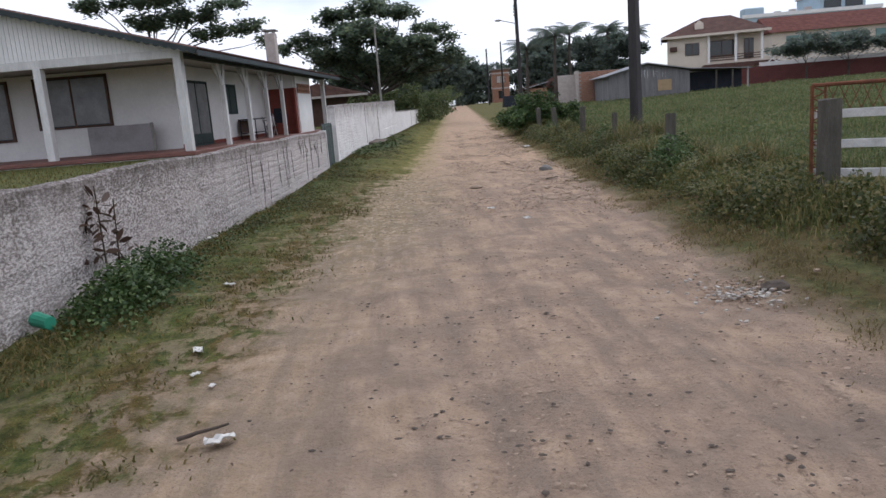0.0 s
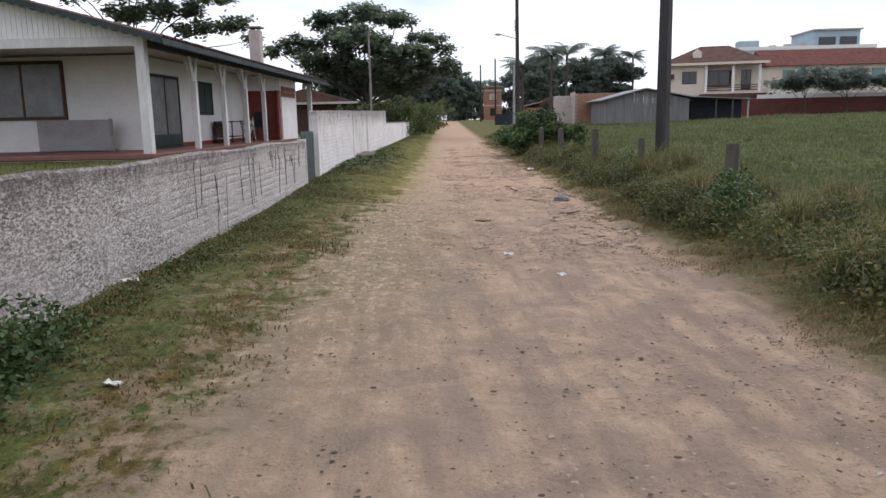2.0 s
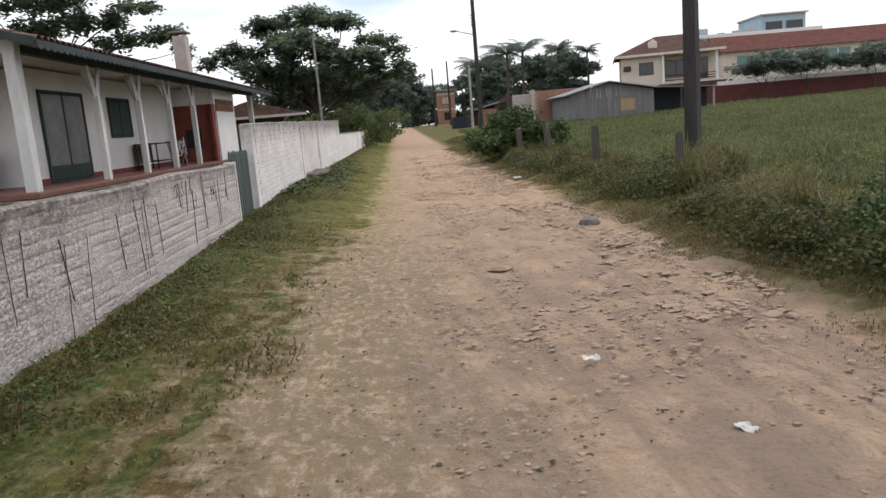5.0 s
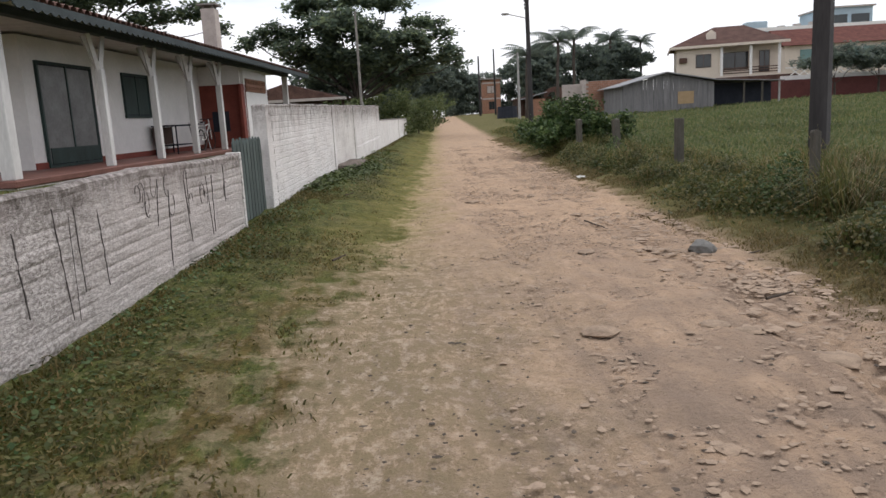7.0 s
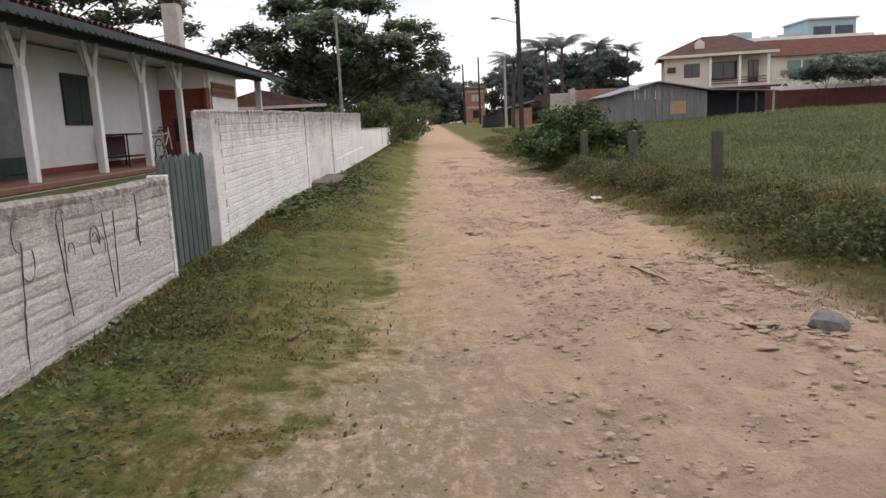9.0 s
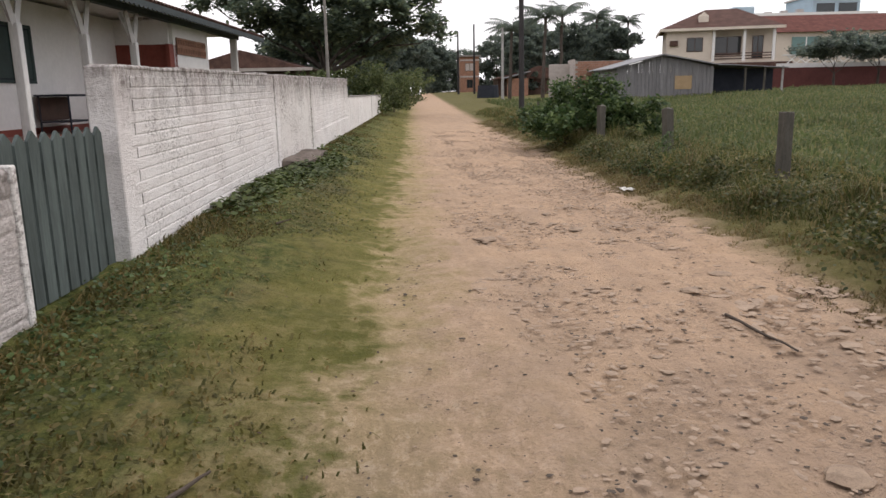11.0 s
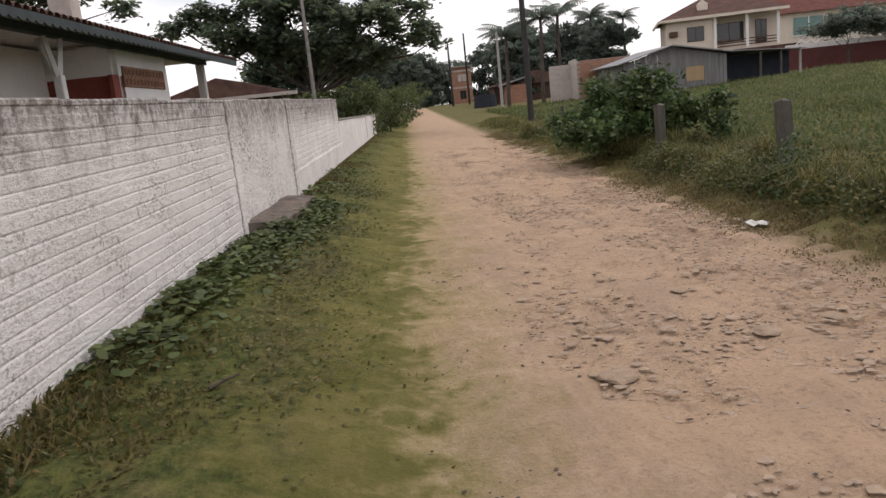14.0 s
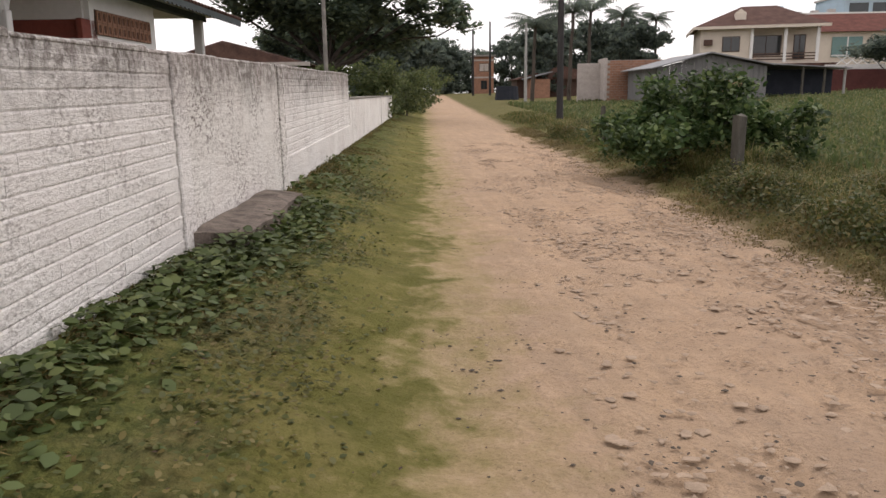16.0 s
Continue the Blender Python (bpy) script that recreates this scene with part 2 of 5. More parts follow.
M_REDTILE = plain("red_clay_tile", (0.17, 0.068, 0.055), 0.9, var=0.45, scale=1.5, spec=0.1)
M_FLOOR = plain("red_porch_tile", (0.21, 0.095, 0.075), 0.55, var=0.3, scale=3)
M_RED = plain("dark_red_paint", (0.24, 0.062, 0.045), 0.75, var=0.3, scale=2)
M_GLASS = plain("dark_window_glass", (0.035, 0.04, 0.042), 0.12, var=0.3, scale=1, bump=0.02, spec=0.6)
M_CURTAIN = plain("grey_curtained_glass", (0.20, 0.20, 0.20), 0.25, var=0.3, scale=2, bump=0.05, spec=0.5)
M_GREEN = plain("dark_green_shutter", (0.03, 0.055, 0.05), 0.6, var=0.4, scale=5, stretch=(1, 1, 0.3))
M_GATE = plain("grey_green_boards", (0.10, 0.125, 0.118), 0.85, var=0.5, scale=6, stretch=(1, 1, 0.15))
M_BROWN = plain("brown_window_timber", (0.10, 0.055, 0.04), 0.7, var=0.3, scale=6)
M_BOARD = plain("grey_panel_board", (0.32, 0.30, 0.30), 0.7, var=0.25, scale=2)
M_CONC = plain("aged_concrete", (0.30, 0.28, 0.255), 0.9, var=0.4, scale=4, bump=0.5)
M_CHIM = plain("chimney_render", (0.52, 0.46, 0.42), 0.9, var=0.25, scale=3)
M_POLE = plain("tarred_pole_timber", (0.065, 0.06, 0.06), 0.85, var=0.5, scale=5, bump=0.6, stretch=(1, 1, 0.12))
M_POLEL = plain("light_concrete_pole", (0.42, 0.41, 0.39), 0.85, var=0.3, scale=3)
M_POSTG = plain("old_fence_post", (0.125, 0.115, 0.095), 0.95, var=0.5, scale=9, bump=0.6, stretch=(1, 1, 0.25))
M_RUST = plain("rusty_steel", (0.24, 0.095, 0.05), 0.8, 0.35, var=0.5, scale=12, bump=0.4)
M_SLAT = plain("white_gate_slat", (0.72, 0.71, 0.68), 0.7, var=0.35, scale=8)
M_PLANK = plain("silvered_planks", (0.25, 0.245, 0.245), 0.9, var=0.4, scale=3, stretch=(1, 1, 0.1))
M_PLY = plain("raw_plywood_patch", (0.42, 0.30, 0.17), 0.8, var=0.2, scale=3)
# dark paint of table and tank; in openings, inner shade put into the colour
M_DARK = plain("dark_paint_and_inner_shade", (0.03, 0.034, 0.046), 0.9, var=0.3, scale=2)
M_TIN = plain("fibre_cement_sheet", (0.30, 0.30, 0.31), 0.7, var=0.35, scale=2)
M_BRICK = plain("hollow_clay_brick", (0.40, 0.215, 0.145), 0.9, var=0.35, scale=3)
M_MORTAR = plain("grey_mortar", (0.40, 0.36, 0.32), 0.95, var=0.3, scale=8)
M_CREAM = plain("cream_house_paint", (0.66, 0.58, 0.49), 0.85, var=0.12, scale=0.6)
M_MAROON = plain("maroon_boundary_wall", (0.145, 0.05, 0.045), 0.85, var=0.3, scale=0.7)
M_TURQ = plain("turquoise_panel", (0.17, 0.28, 0.27), 0.6, var=0.15, scale=0.6)
M_BLUEG = plain("blue_grey_facade", (0.40, 0.50, 0.56), 0.7, var=0.15, scale=0.5)
M_WHITE = plain("white_trim_paint", (0.78, 0.77, 0.75), 0.7, var=0.12, scale=3)
M_BARK = plain("grey_bark", (0.11, 0.09, 0.075), 0.95, var=0.5, scale=5, bump=0.8, stretch=(1, 1, 0.3))
M_STEM = plain("brown_stem", (0.07, 0.055, 0.035), 0.9, var=0.3, scale=8)
M_CAR = plain("white_car_paint", (0.70, 0.71, 0.72), 0.3, var=0.05, scale=1, bump=0.0, spec=0.5)
M_RUBBER = plain("black_rubber", (0.02, 0.02, 0.02), 0.8)
M_STONE = plain("road_stone", (0.40, 0.295, 0.21), 0.9, var=0.4, scale=14, bump=0.6)
M_STONEG = plain("grey_stone", (0.22, 0.215, 0.20), 0.9, var=0.4, scale=12, bump=0.6)
M_SHARD = plain("white_ceramic_shard", (0.56, 0.51, 0.45), 0.7, var=0.45, scale=20)
M_CLOD = plain("dark_clod", (0.12, 0.095, 0.075), 0.95, var=0.5, scale=20)
M_PAPER = plain("crumpled_pale_litter", (0.68, 0.66, 0.62), 0.8, var=0.2, scale=30)
M_PLASTIC = plain("green_plastic", (0.05, 0.30, 0.19), 0.35, var=0.2, scale=10)
M_TWIG = plain("dry_twig", (0.09, 0.07, 0.055), 0.9, var=0.3, scale=20)
M_INK = plain("faded_black_spray_paint", (0.16, 0.14, 0.135), 0.9, var=0.4, scale=20)
M_SLAB = plain("dirty_broken_concrete", (0.24, 0.195, 0.165), 0.95, var=0.65, scale=7, bump=0.9)
M_CRUST = plain("crusted_sand", (0.42, 0.315, 0.23), 0.95, var=0.3, scale=9, bump=0.6)
L_TREE = leaf_mat("almond_tree_leaves", (0.095, 0.13, 0.10), (0.15, 0.195, 0.135), (0.23, 0.275, 0.15), 0.65)
# far leaves are paler and bluer: distance haze put into the colour
L_FAR = leaf_mat("hazed_far_tree_leaves", (0.10, 0.13, 0.115), (0.14, 0.175, 0.145), (0.19, 0.23, 0.165), 0.6)
L_BUSH = leaf_mat("bush_leaves", (0.03, 0.06, 0.02), (0.065, 0.11, 0.036), (0.15, 0.20, 0.07), 0.35)
L_HEDGE = leaf_mat("garden_shrub_leaves", (0.06, 0.085, 0.032), (0.11, 0.14, 0.055), (0.20, 0.22, 0.09), 0.5)
L_GRASS = leaf_mat("tall_grass_blades", (0.07, 0.09, 0.026), (0.145, 0.16, 0.05), (0.34, 0.27, 0.12), 0.4)
L_TURF = leaf_mat("short_turf_blades", (0.075, 0.076, 0.022), (0.145, 0.132, 0.04), (0.27, 0.195, 0.08), 0.5)
L_FIELD = leaf_mat("field_grass_blades", (0.085, 0.12, 0.045), (0.145, 0.178, 0.07), (0.25, 0.235, 0.105), 0.5)
L_WEED = leaf_mat("weed_leaves", (0.03, 0.06, 0.018), (0.065, 0.11, 0.032), (0.13, 0.175, 0.06))
L_VINE = leaf_mat("round_vine_leaves", (0.05, 0.075, 0.02), (0.085, 0.12, 0.035), (0.15, 0.18, 0.06))
L_BANK = leaf_mat("bank_weed_leaves", (0.045, 0.062, 0.02), (0.095, 0.112, 0.036), (0.22, 0.18, 0.07), 0.4)
L_STRAW = leaf_mat("dry_straw_blades", (0.12, 0.085, 0.04), (0.20, 0.145, 0.065), (0.33, 0.25, 0.12), 0.3)
L_FRINGE = leaf_mat("worn_fringe_blades", (0.13, 0.105, 0.04), (0.20, 0.16, 0.065), (0.30, 0.225, 0.11), 0.5)
L_CREEP = leaf_mat("creeping_weed_leaves", (0.06, 0.075, 0.02), (0.105, 0.115, 0.034), (0.20, 0.16, 0.06), 0.4)
L_DRY = leaf_mat("dead_leaves", (0.05, 0.03, 0.022), (0.085, 0.05, 0.035), (0.14, 0.09, 0.06))


# ---- mesh helpers ----
def smooth(a, b, v):
    k = np.clip((np.asarray(v, float) - a) / (b - a), 0, 1)
    return k * k * (3 - 2 * k)


def height(x, y):
    """The lie of the land: a level road that climbs gently far off, a bank by the wall, a rising field."""
    x, y = np.asarray(x, float), np.asarray(y, float)
    u = x - 0.078 * y
    z = 1.35 * smooth(24, 175, y)
    z = z + smooth(-1.1, -2.9, u) * (0.08 + 0.24 * smooth(12, 23, y))
    z = z + smooth(-3.4, -4.2, u) * (0.62 - 0.24 * smooth(12, 23, y)) * smooth(-30, 0, y)
    z = z + smooth(2.0, 4.2, u) * 0.16 + smooth(6, 26, u) * 0.45 + smooth(20, 70, u) * 0.5
    return z - 0.05 * smooth(1.2, 2.2, u) * (1 - smooth(2.2, 3.0, u))


def hz(x, y):
    return float(height(x, y))


def mesh_object(name, verts, faces, material, parent=None, label="", shade=False):
    me = bpy.data.meshes.new(name)
    me.from_pydata([tuple(v) for v in verts], [], [tuple(f) for f in faces])
    me.materials.append(material)
    ob = new(name, me)
    if shade:
        me.polygons.foreach_set("use_smooth", [True] * len(me.polygons))
    if parent:
        ob.parent = parent
    if label:
        ob["label"] = label
    return ob


def fast_mesh(name, verts, n, material, parent=None):
    """Faces of n corners each, in order, from one array of corners (k, n, 3)."""
    v = np.ascontiguousarray(verts, dtype=np.float32).reshape(-1, 3)
    k = len(v) // n
    me = bpy.data.meshes.new(name)
    me.vertices.add(len(v))
    me.vertices.foreach_set("co", v.ravel())
    me.loops.add(len(v))
    me.loops.foreach_set("vertex_index", np.arange(len(v), dtype=np.int32))
    me.polygons.add(k)
    me.polygons.foreach_set("loop_start", np.arange(0, len(v), n, dtype=np.int32))
    me.update(calc_edges=True)
    me.materials.append(material)
    ob = new(name, me)
    if parent:
        ob.parent = parent
    return ob


def part(name, bm, material, parent, label="", shade=False):
    me = bpy.data.meshes.new(name)
    bm.normal_update()
    bm.to_mesh(me)
    bm.free()
    me.materials.append(material)
    if shade:
        me.polygons.foreach_set("use_smooth", [True] * len(me.polygons))
    ob = new(name, me)
    if parent:
        ob.parent = parent
    if label:
        ob["label"] = label
    return ob


def thing(name, m, label, category, group="", kind=""):
    ob = new(name)
    ob.matrix_basis = m
    ob.empty_display_size = 0.2
    return tagged(ob, label, category, group, kind)


def bx(bm, x0, y0, z0, x1, y1, z1, bevel=0.0, m=None):
    r = bmesh.ops.create_cube(bm, size=1.0)
    for v in r["verts"]:
        v.co = Vector(((x0 + x1) / 2 + v.co.x * (x1 - x0), (y0 + y1) / 2 + v.co.y * (y1 - y0), (z0 + z1) / 2 + v.co.z * (z1 - z0)))
    if bevel:
        es = list({e for v in r["verts"] for e in v.link_edges})
        r2 = bmesh.ops.bevel(bm, geom=es, offset=bevel, segments=1, affect="EDGES")
        vs = list({v for f in r2["faces"] for v in f.verts})
    else:
        vs = r["verts"]
    if m is not None:
        bmesh.ops.transform(bm, matrix=m, verts=vs)
    return bm


def box(*a, **k):
    return bx(bmesh.new(), *a, **k)


def rod(bm, p0, p1, r0, r1=None, n=8):
    """A tapered round bar from p0 to p1."""
    p0, p1, r1 = Vector(p0), Vector(p1), r0 if r1 is None else r1
    d = p1 - p0
    m = Matrix.Translation((p0 + p1) / 2) @ d.to_track_quat("Z", "Y").to_matrix().to_4x4()
    bmesh.ops.create_cone(bm, cap_ends=True, segments=n, radius1=r0, radius2=r1, depth=d.length, matrix=m)
    return bm


def prism(bm, pts, y0, y1, m=None):
    """Points (x, z) of an outline, drawn out along y."""
    a = [bm.verts.new((x, y0, z)) for x, z in pts]
    b = [bm.verts.new((x, y1, z)) for x, z in pts]
    k = len(pts)
    bm.faces.new(a)
    bm.faces.new(b[::-1])
    for i in range(k):
        bm.faces.new((a[i], b[i], b[(i + 1) % k], a[(i + 1) % k]))
    bmesh.ops.recalc_face_normals(bm, faces=bm.faces)
    if m is not None:
        bmesh.ops.transform(bm, matrix=m, verts=a + b)
    return bm


RNG = np.random.default_rng(7)


def leaves(points, size, flat=0.4, aspect=0.55, rng=RNG):
    """Pointed six-sided leaves at the points, as (k, 6, 3) corners; flat: how far they lie level."""
    k = len(points)
    nrm = rng.normal(size=(k, 3))
    nrm[:, 2] = np.abs(nrm[:, 2]) + flat * 3
    nrm /= np.linalg.norm(nrm, axis=1)[:, None]
    a = np.cross(nrm, rng.normal(size=(k, 3)))
    a /= np.linalg.norm(a, axis=1)[:, None]
    b = np.cross(nrm, a)
    s = size * rng.uniform(0.6, 1.35, (k, 1))
    w = s * aspect
    p = np.asarray(points)
    return np.stack([p - a * s * 0.5, p - a * s * 0.2 + b * w * 0.42, p + a * s * 0.2 + b * w * 0.42, p + a * s * 0.55 - nrm * s * 0.1,
                     p + a * s * 0.2 - b * w * 0.42, p - a * s * 0.2 - b * w * 0.42], axis=1)


def blades(xy, length, width, lean=0.35, rng=RNG, z=None):
    """Bent grass blades, as (2k, 4, 3) corners."""
    k = len(xy)
    base = np.column_stack([xy, height(xy[:, 0], xy[:, 1]) - 0.01 if z is None else z])
    ang = rng.uniform(0, 2 * np.pi, k)
    d = np.column_stack([np.cos(ang), np.sin(ang), np.zeros(k)])
    side = np.column_stack([-np.sin(ang + 0.6), np.cos(ang + 0.6), np.zeros(k)])
    ln = (length * rng.uniform(0.5, 1.3, k))[:, None]
    bend = (lean * rng.uniform(0.2, 1.8, k))[:, None]
    up = np.array([0, 0, 1.0])
    w = (np.broadcast_to(width, (k,)) * rng.uniform(0.7, 1.3, k))[:, None]
    mid = base + up * ln * 0.6 + d * ln * bend * 0.35
    tip = base + up * ln * np.clip(1 - bend * 0.45, 0.25, 1) + d * ln * bend
    q1 = np.stack([base - side * w * 0.5, base + side * w * 0.5, mid + side * w * 0.42, mid - side * w * 0.42], axis=1)
    q2 = np.stack([mid - side * w * 0.42, mid + side * w * 0.42, tip + side * w * 0.06, tip - side * w * 0.06], axis=1)
    return np.stack([q1, q2], axis=1).reshape(-1, 4, 3)


def value_noise(x, y, scale, seed=0):
    """Smooth noise from 0 to 1 over the plan."""
    g = np.random.default_rng(seed).random((64, 64))
    fx, fy = np.asarray(x) / scale + 500, np.asarray(y) / scale + 500
    ix, iy = np.floor(fx).astype(int), np.floor(fy).astype(int)
    tx, ty = fx - ix, fy - iy
    tx, ty = tx * tx * (3 - 2 * tx), ty * ty * (3 - 2 * ty)
    a, b = g[ix % 64, iy % 64], g[(ix + 1) % 64, iy % 64]
    c, d = g[ix % 64, (iy + 1) % 64], g[(ix + 1) % 64, (iy + 1) % 64]
    return (a * (1 - tx) + b * tx) * (1 - ty) + (c * (1 - tx) + d * tx) * ty


# ---- ground ----
def build_ground():
    def steps(lo, hi, fine0, fine1, fine, far):
        inner = np.arange(fine0, fine1 + 1e-6, fine)
        out, s, v = [], fine, fine1
        while v < hi:
            s = min(s * 1.25, far)
            v += s
            out.append(v)
        inn, s, v = [], fine, fine0
        while v > lo:
            s = min(s * 1.25, far)
            v -= s
            inn.append(v)
        return np.array(inn[::-1] + list(inner) + out)
    xs = steps(-2500, 2500, -4.0, 6.5, 0.075, 120)
    ys = steps(-2500, 2500, 1.5, 40, 0.08, 120)
    gx, gy = np.meshgrid(xs, ys)
    gz = height(gx, gy)
    u = gx - 0.078 * gy
    near = smooth(5.5, 3.5, np.abs(u - 0.5)) * smooth(60, 30, gy)
    rough = 0.040 * (value_noise(gx, gy, 0.45, 1) - 0.5) + 0.040 * (value_noise(gx, gy, 0.19, 2) - 0.5) + 0.05 * (value_noise(gx, gy, 1.7, 3) - 0.5)
    rut = -0.022 * np.exp(-((u - 0.05) / 0.2) ** 2) - 0.022 * np.exp(-((u - 1.55) / 0.22) ** 2)
    washed = smooth(0.3, 1.6, u) * smooth(7, 12, gy) * 0.075 * (np.abs(value_noise(gx, gy * 0.8, 0.26, 5) - 0.5) * 2 - 0.5)
    gz = gz + near * (rough + rut + washed)
    ny, nx = gx.shape
    idx = np.arange(nx * ny).reshape(ny, nx)
    faces = np.stack([idx[:-1, :-1], idx[:-1, 1:], idx[1:, 1:], idx[1:, :-1]], axis=-1).reshape(-1, 4)
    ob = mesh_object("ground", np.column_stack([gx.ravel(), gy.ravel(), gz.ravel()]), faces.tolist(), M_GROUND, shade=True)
    tagged(ob, "sandy dirt road with worn grassy verges and a field", "ground", kind="structure")


build_ground()

# ---- walls along the road ----
WALL = pose(-1.76, 18.1, 0, 0, 0, -5.03)   # local y runs along the wall, its road face at x = 0


def wall_z(y):
    p = WALL @ Vector((0, y, 0))
    return hz(p.x, p.y)


def build_low_wall():
    w = thing("wall_low", WALL, "low garden wall with rough weathered white limewash", "wall", kind="structure")
    # uneven top and face, thick coats of old paint
    nseg, rows = 260, 60
    y0, y1 = -19.0, 0.0
    vs, fs = [], []
    ring = []
    for i in range(nseg + 1):
        y = y0 + (y1 - y0) * i / nseg
        top = 1.15 + 0.015 * math.sin(y * 1.7) + 0.012 * (noise.noise((y * 3, 0, 0)))
        prof = []
        for k in range(rows + 1):
            z = -0.3 + (top + 0.28) * k / rows
            groove = 0.008 * max(0.0, math.cos((z + 0.012 * noise.noise((y * 0.9, 7, 0))) / 0.098 * 2 * math.pi)) ** 6 * min(1.0, max(0.15, (y + 9.5) / 3))
            prof.append((0.012 * noise.noise((y * 2.2, z * 6, 3)) + 0.005 * noise.noise((y * 7, z * 15, 5)) - groove, z))
        prof += [(-0.025, top + 0.012 * noise.noise((y * 5, 1, 0))), (-0.13, top + 0.01 * noise.noise((y * 5, 4, 0))), (-0.15, top - 0.03), (-0.15, -0.3)]
        ring.append(len(vs))
        vs += [(x, y, z) for x, z in prof]
    k = len(prof)
    for i in range(nseg):
        for j in range(k - 1):
            fs.append((ring[i] + j, ring[i + 1] + j, ring[i + 1] + j + 1, ring[i] + j + 1))
    fs.append(tuple(ring[0] + j for j in range(k)))
    fs.append(tuple(ring[nseg] + j for j in range(k))[::-1])
    body = mesh_object("wall_body", vs, fs, M_LOWWALL, w)
    bm = bmesh.new()
    bx(bm, -0.16, -0.05, -0.2, 0.016, 0.012, 1.16, 0.008)
    part("end_pier", bm, M_RENDER, w, "rough grey rendered wall end")
    # scrawled strokes of spray paint with runs
    rng = random.Random(5)
    bm = bmesh.new()
    for i in range(30):
        y = -rng.uniform(0.4, 6.8)
        z = rng.uniform(0.8, 1.08)
        if i < 17:
            ln = rng.uniform(0.4, 0.85)
            lean = rng.uniform(-0.10, 0.10)
            pts = [(y + lean * q / 11 + 0.012 * noise.noise((q * 0.9, i * 3.7, 0)), z - ln * q / 11) for q in range(12)]
        else:
            y = -rng.uniform(0.6, 3.2)
            r, a = rng.uniform(0.04, 0.08), rng.uniform(0, 6.28)
            pts = [(y + r * math.cos(a + q * 0.5), z - 0.08 + r * 1.5 * math.sin(a + q * 0.5)) for q in range(rng.randint(6, 11))]
        wd = rng.uniform(0.0025, 0.0055)
        for (ya, za), (yb, zb) in zip(pts, pts[1:]):
            rod(bm, (0.007, ya, za), (0.007, yb, zb), wd * rng.uniform(0.6, 1.2), wd * rng.uniform(0.6, 1.2), 5)
    part("graffiti", bm, M_INK, w, "thin black scrawled spray paint strokes")


build_low_wall()


def build_high_wall():
    w = thing("wall_high", WALL @ pose(0, 1.45, 0, 0.72, 0, 0) @ pose(0, -1.45, 0), "white painted block garden wall with stained top", "wall", kind="structure")
    H = 1.715
    zb = lambda y: wall_z(y) - 0.3
    bm = bmesh.new()
    bx(bm, -0.17, 1.47, 0.0, -0.0045, 19.2, H + 0.02)
    part("wall_core", bm, M_HIWALL, w)
    # pilasters and piers
    for y, mat in ((1.45, M_HIWALL), (7.55, M_HIWALL), (11.3, M_RENDER)):
        part("pilaster", box(-0.18, y, 0.0, 0.022, y + 0.26, H + 0.035, 0.01), mat, w)
    part("rendered_panel", box(-0.02, 7.82, 0.0, 0.004, 11.28, H + 0.01, 0.004), M_RENDER, w, "rough grey-stained rendered panel")
    bm = bmesh.new()
    for i in range(22):
        ya = 1.5 + i * 0.81
        bx(bm, -0.172, ya, H - 0.0 + 0.006 * random.Random(i).random(), 0.002, ya + 0.81, H + 0.035 + 0.02 * random.Random(i + 50).random(), 0.012)
    part("coping", bm, M_RENDER, w, "uneven grey-stained coping")
    part("plinth", box(-0.02, 11.5, 0.0, 0.016, 19.2, 0.62, 0.012), M_HIWALL, w)
    # block courses
    blk = prism(bmesh.new(), [(-0.02, -0.0458), (-0.005, -0.0452), (0.0, -0.034), (0.001, 0.035), (-0.003, 0.0452), (-0.02, 0.0458)], -0.1252, 0.1252)
    first = part("brick", blk, M_HIWALL, w)
    me = first.data
    rng = random.Random(3)
    spots = []
    for row in range(19):
        z = 0.06 + row * 0.0925
        for a, b in ((1.72, 7.54), (11.56, 19.2)):
            y = a + (0.125 if row % 2 else 0.0)
            while y + 0.2 < b + 0.06:
                if z < H - 0.05:
                    spots.append((y + 0.125, z))
                y += 0.25
    near = [s for s in spots if 3.6 < s[0] < 8 and s[1] > 0.15]
    for i, (y, z) in enumerate(near[:298]):
        ob = first if i == 0 else new("brick", me)
        ob.parent = w
        ob.location = (0.003 + rng.uniform(-0.0012, 0.0012), y, z + rng.uniform(-0.002, 0.002))
        ob.rotation_euler = (radians(rng.uniform(-0.5, 0.5)), 0, radians(rng.uniform(-0.2, 0.2)))
    vs, fs = [], []
    src = [v.co.copy() for v in me.vertices]
    pol = [tuple(p.vertices) for p in me.polygons]
    rest = near[298:] + [s for s in spots if s not in near]
    for y, z in rest:
        o = len(vs)
        vs += [(c.x + 0.003, c.y + y, c.z + z) for c in src]
        fs += [tuple(o + q for q in p) for p in pol]
    if vs:
        mesh_object("far_bricks", vs, fs, M_HIWALL, w)["kind"] = "stuff"
    # lower wall beyond
    w2 = thing("wall_far", WALL, "lower white painted wall beyond the tall one", "wall", kind="structure")
    part("wall_body", box(-0.17, 19.21, 0.0, 0.0, 38.0, 1.42, 0.02), M_HIWALL, w2)
    part("coping", box(-0.18, 19.22, 1.42, 0.02, 38.0, 1.47, 0.01), M_CONC, w2)
    part("pilaster", box(-0.18, 30.0, 0.0, 0.03, 30.3, 1.44, 0.01), M_HIWALL, w2)


build_high_wall()


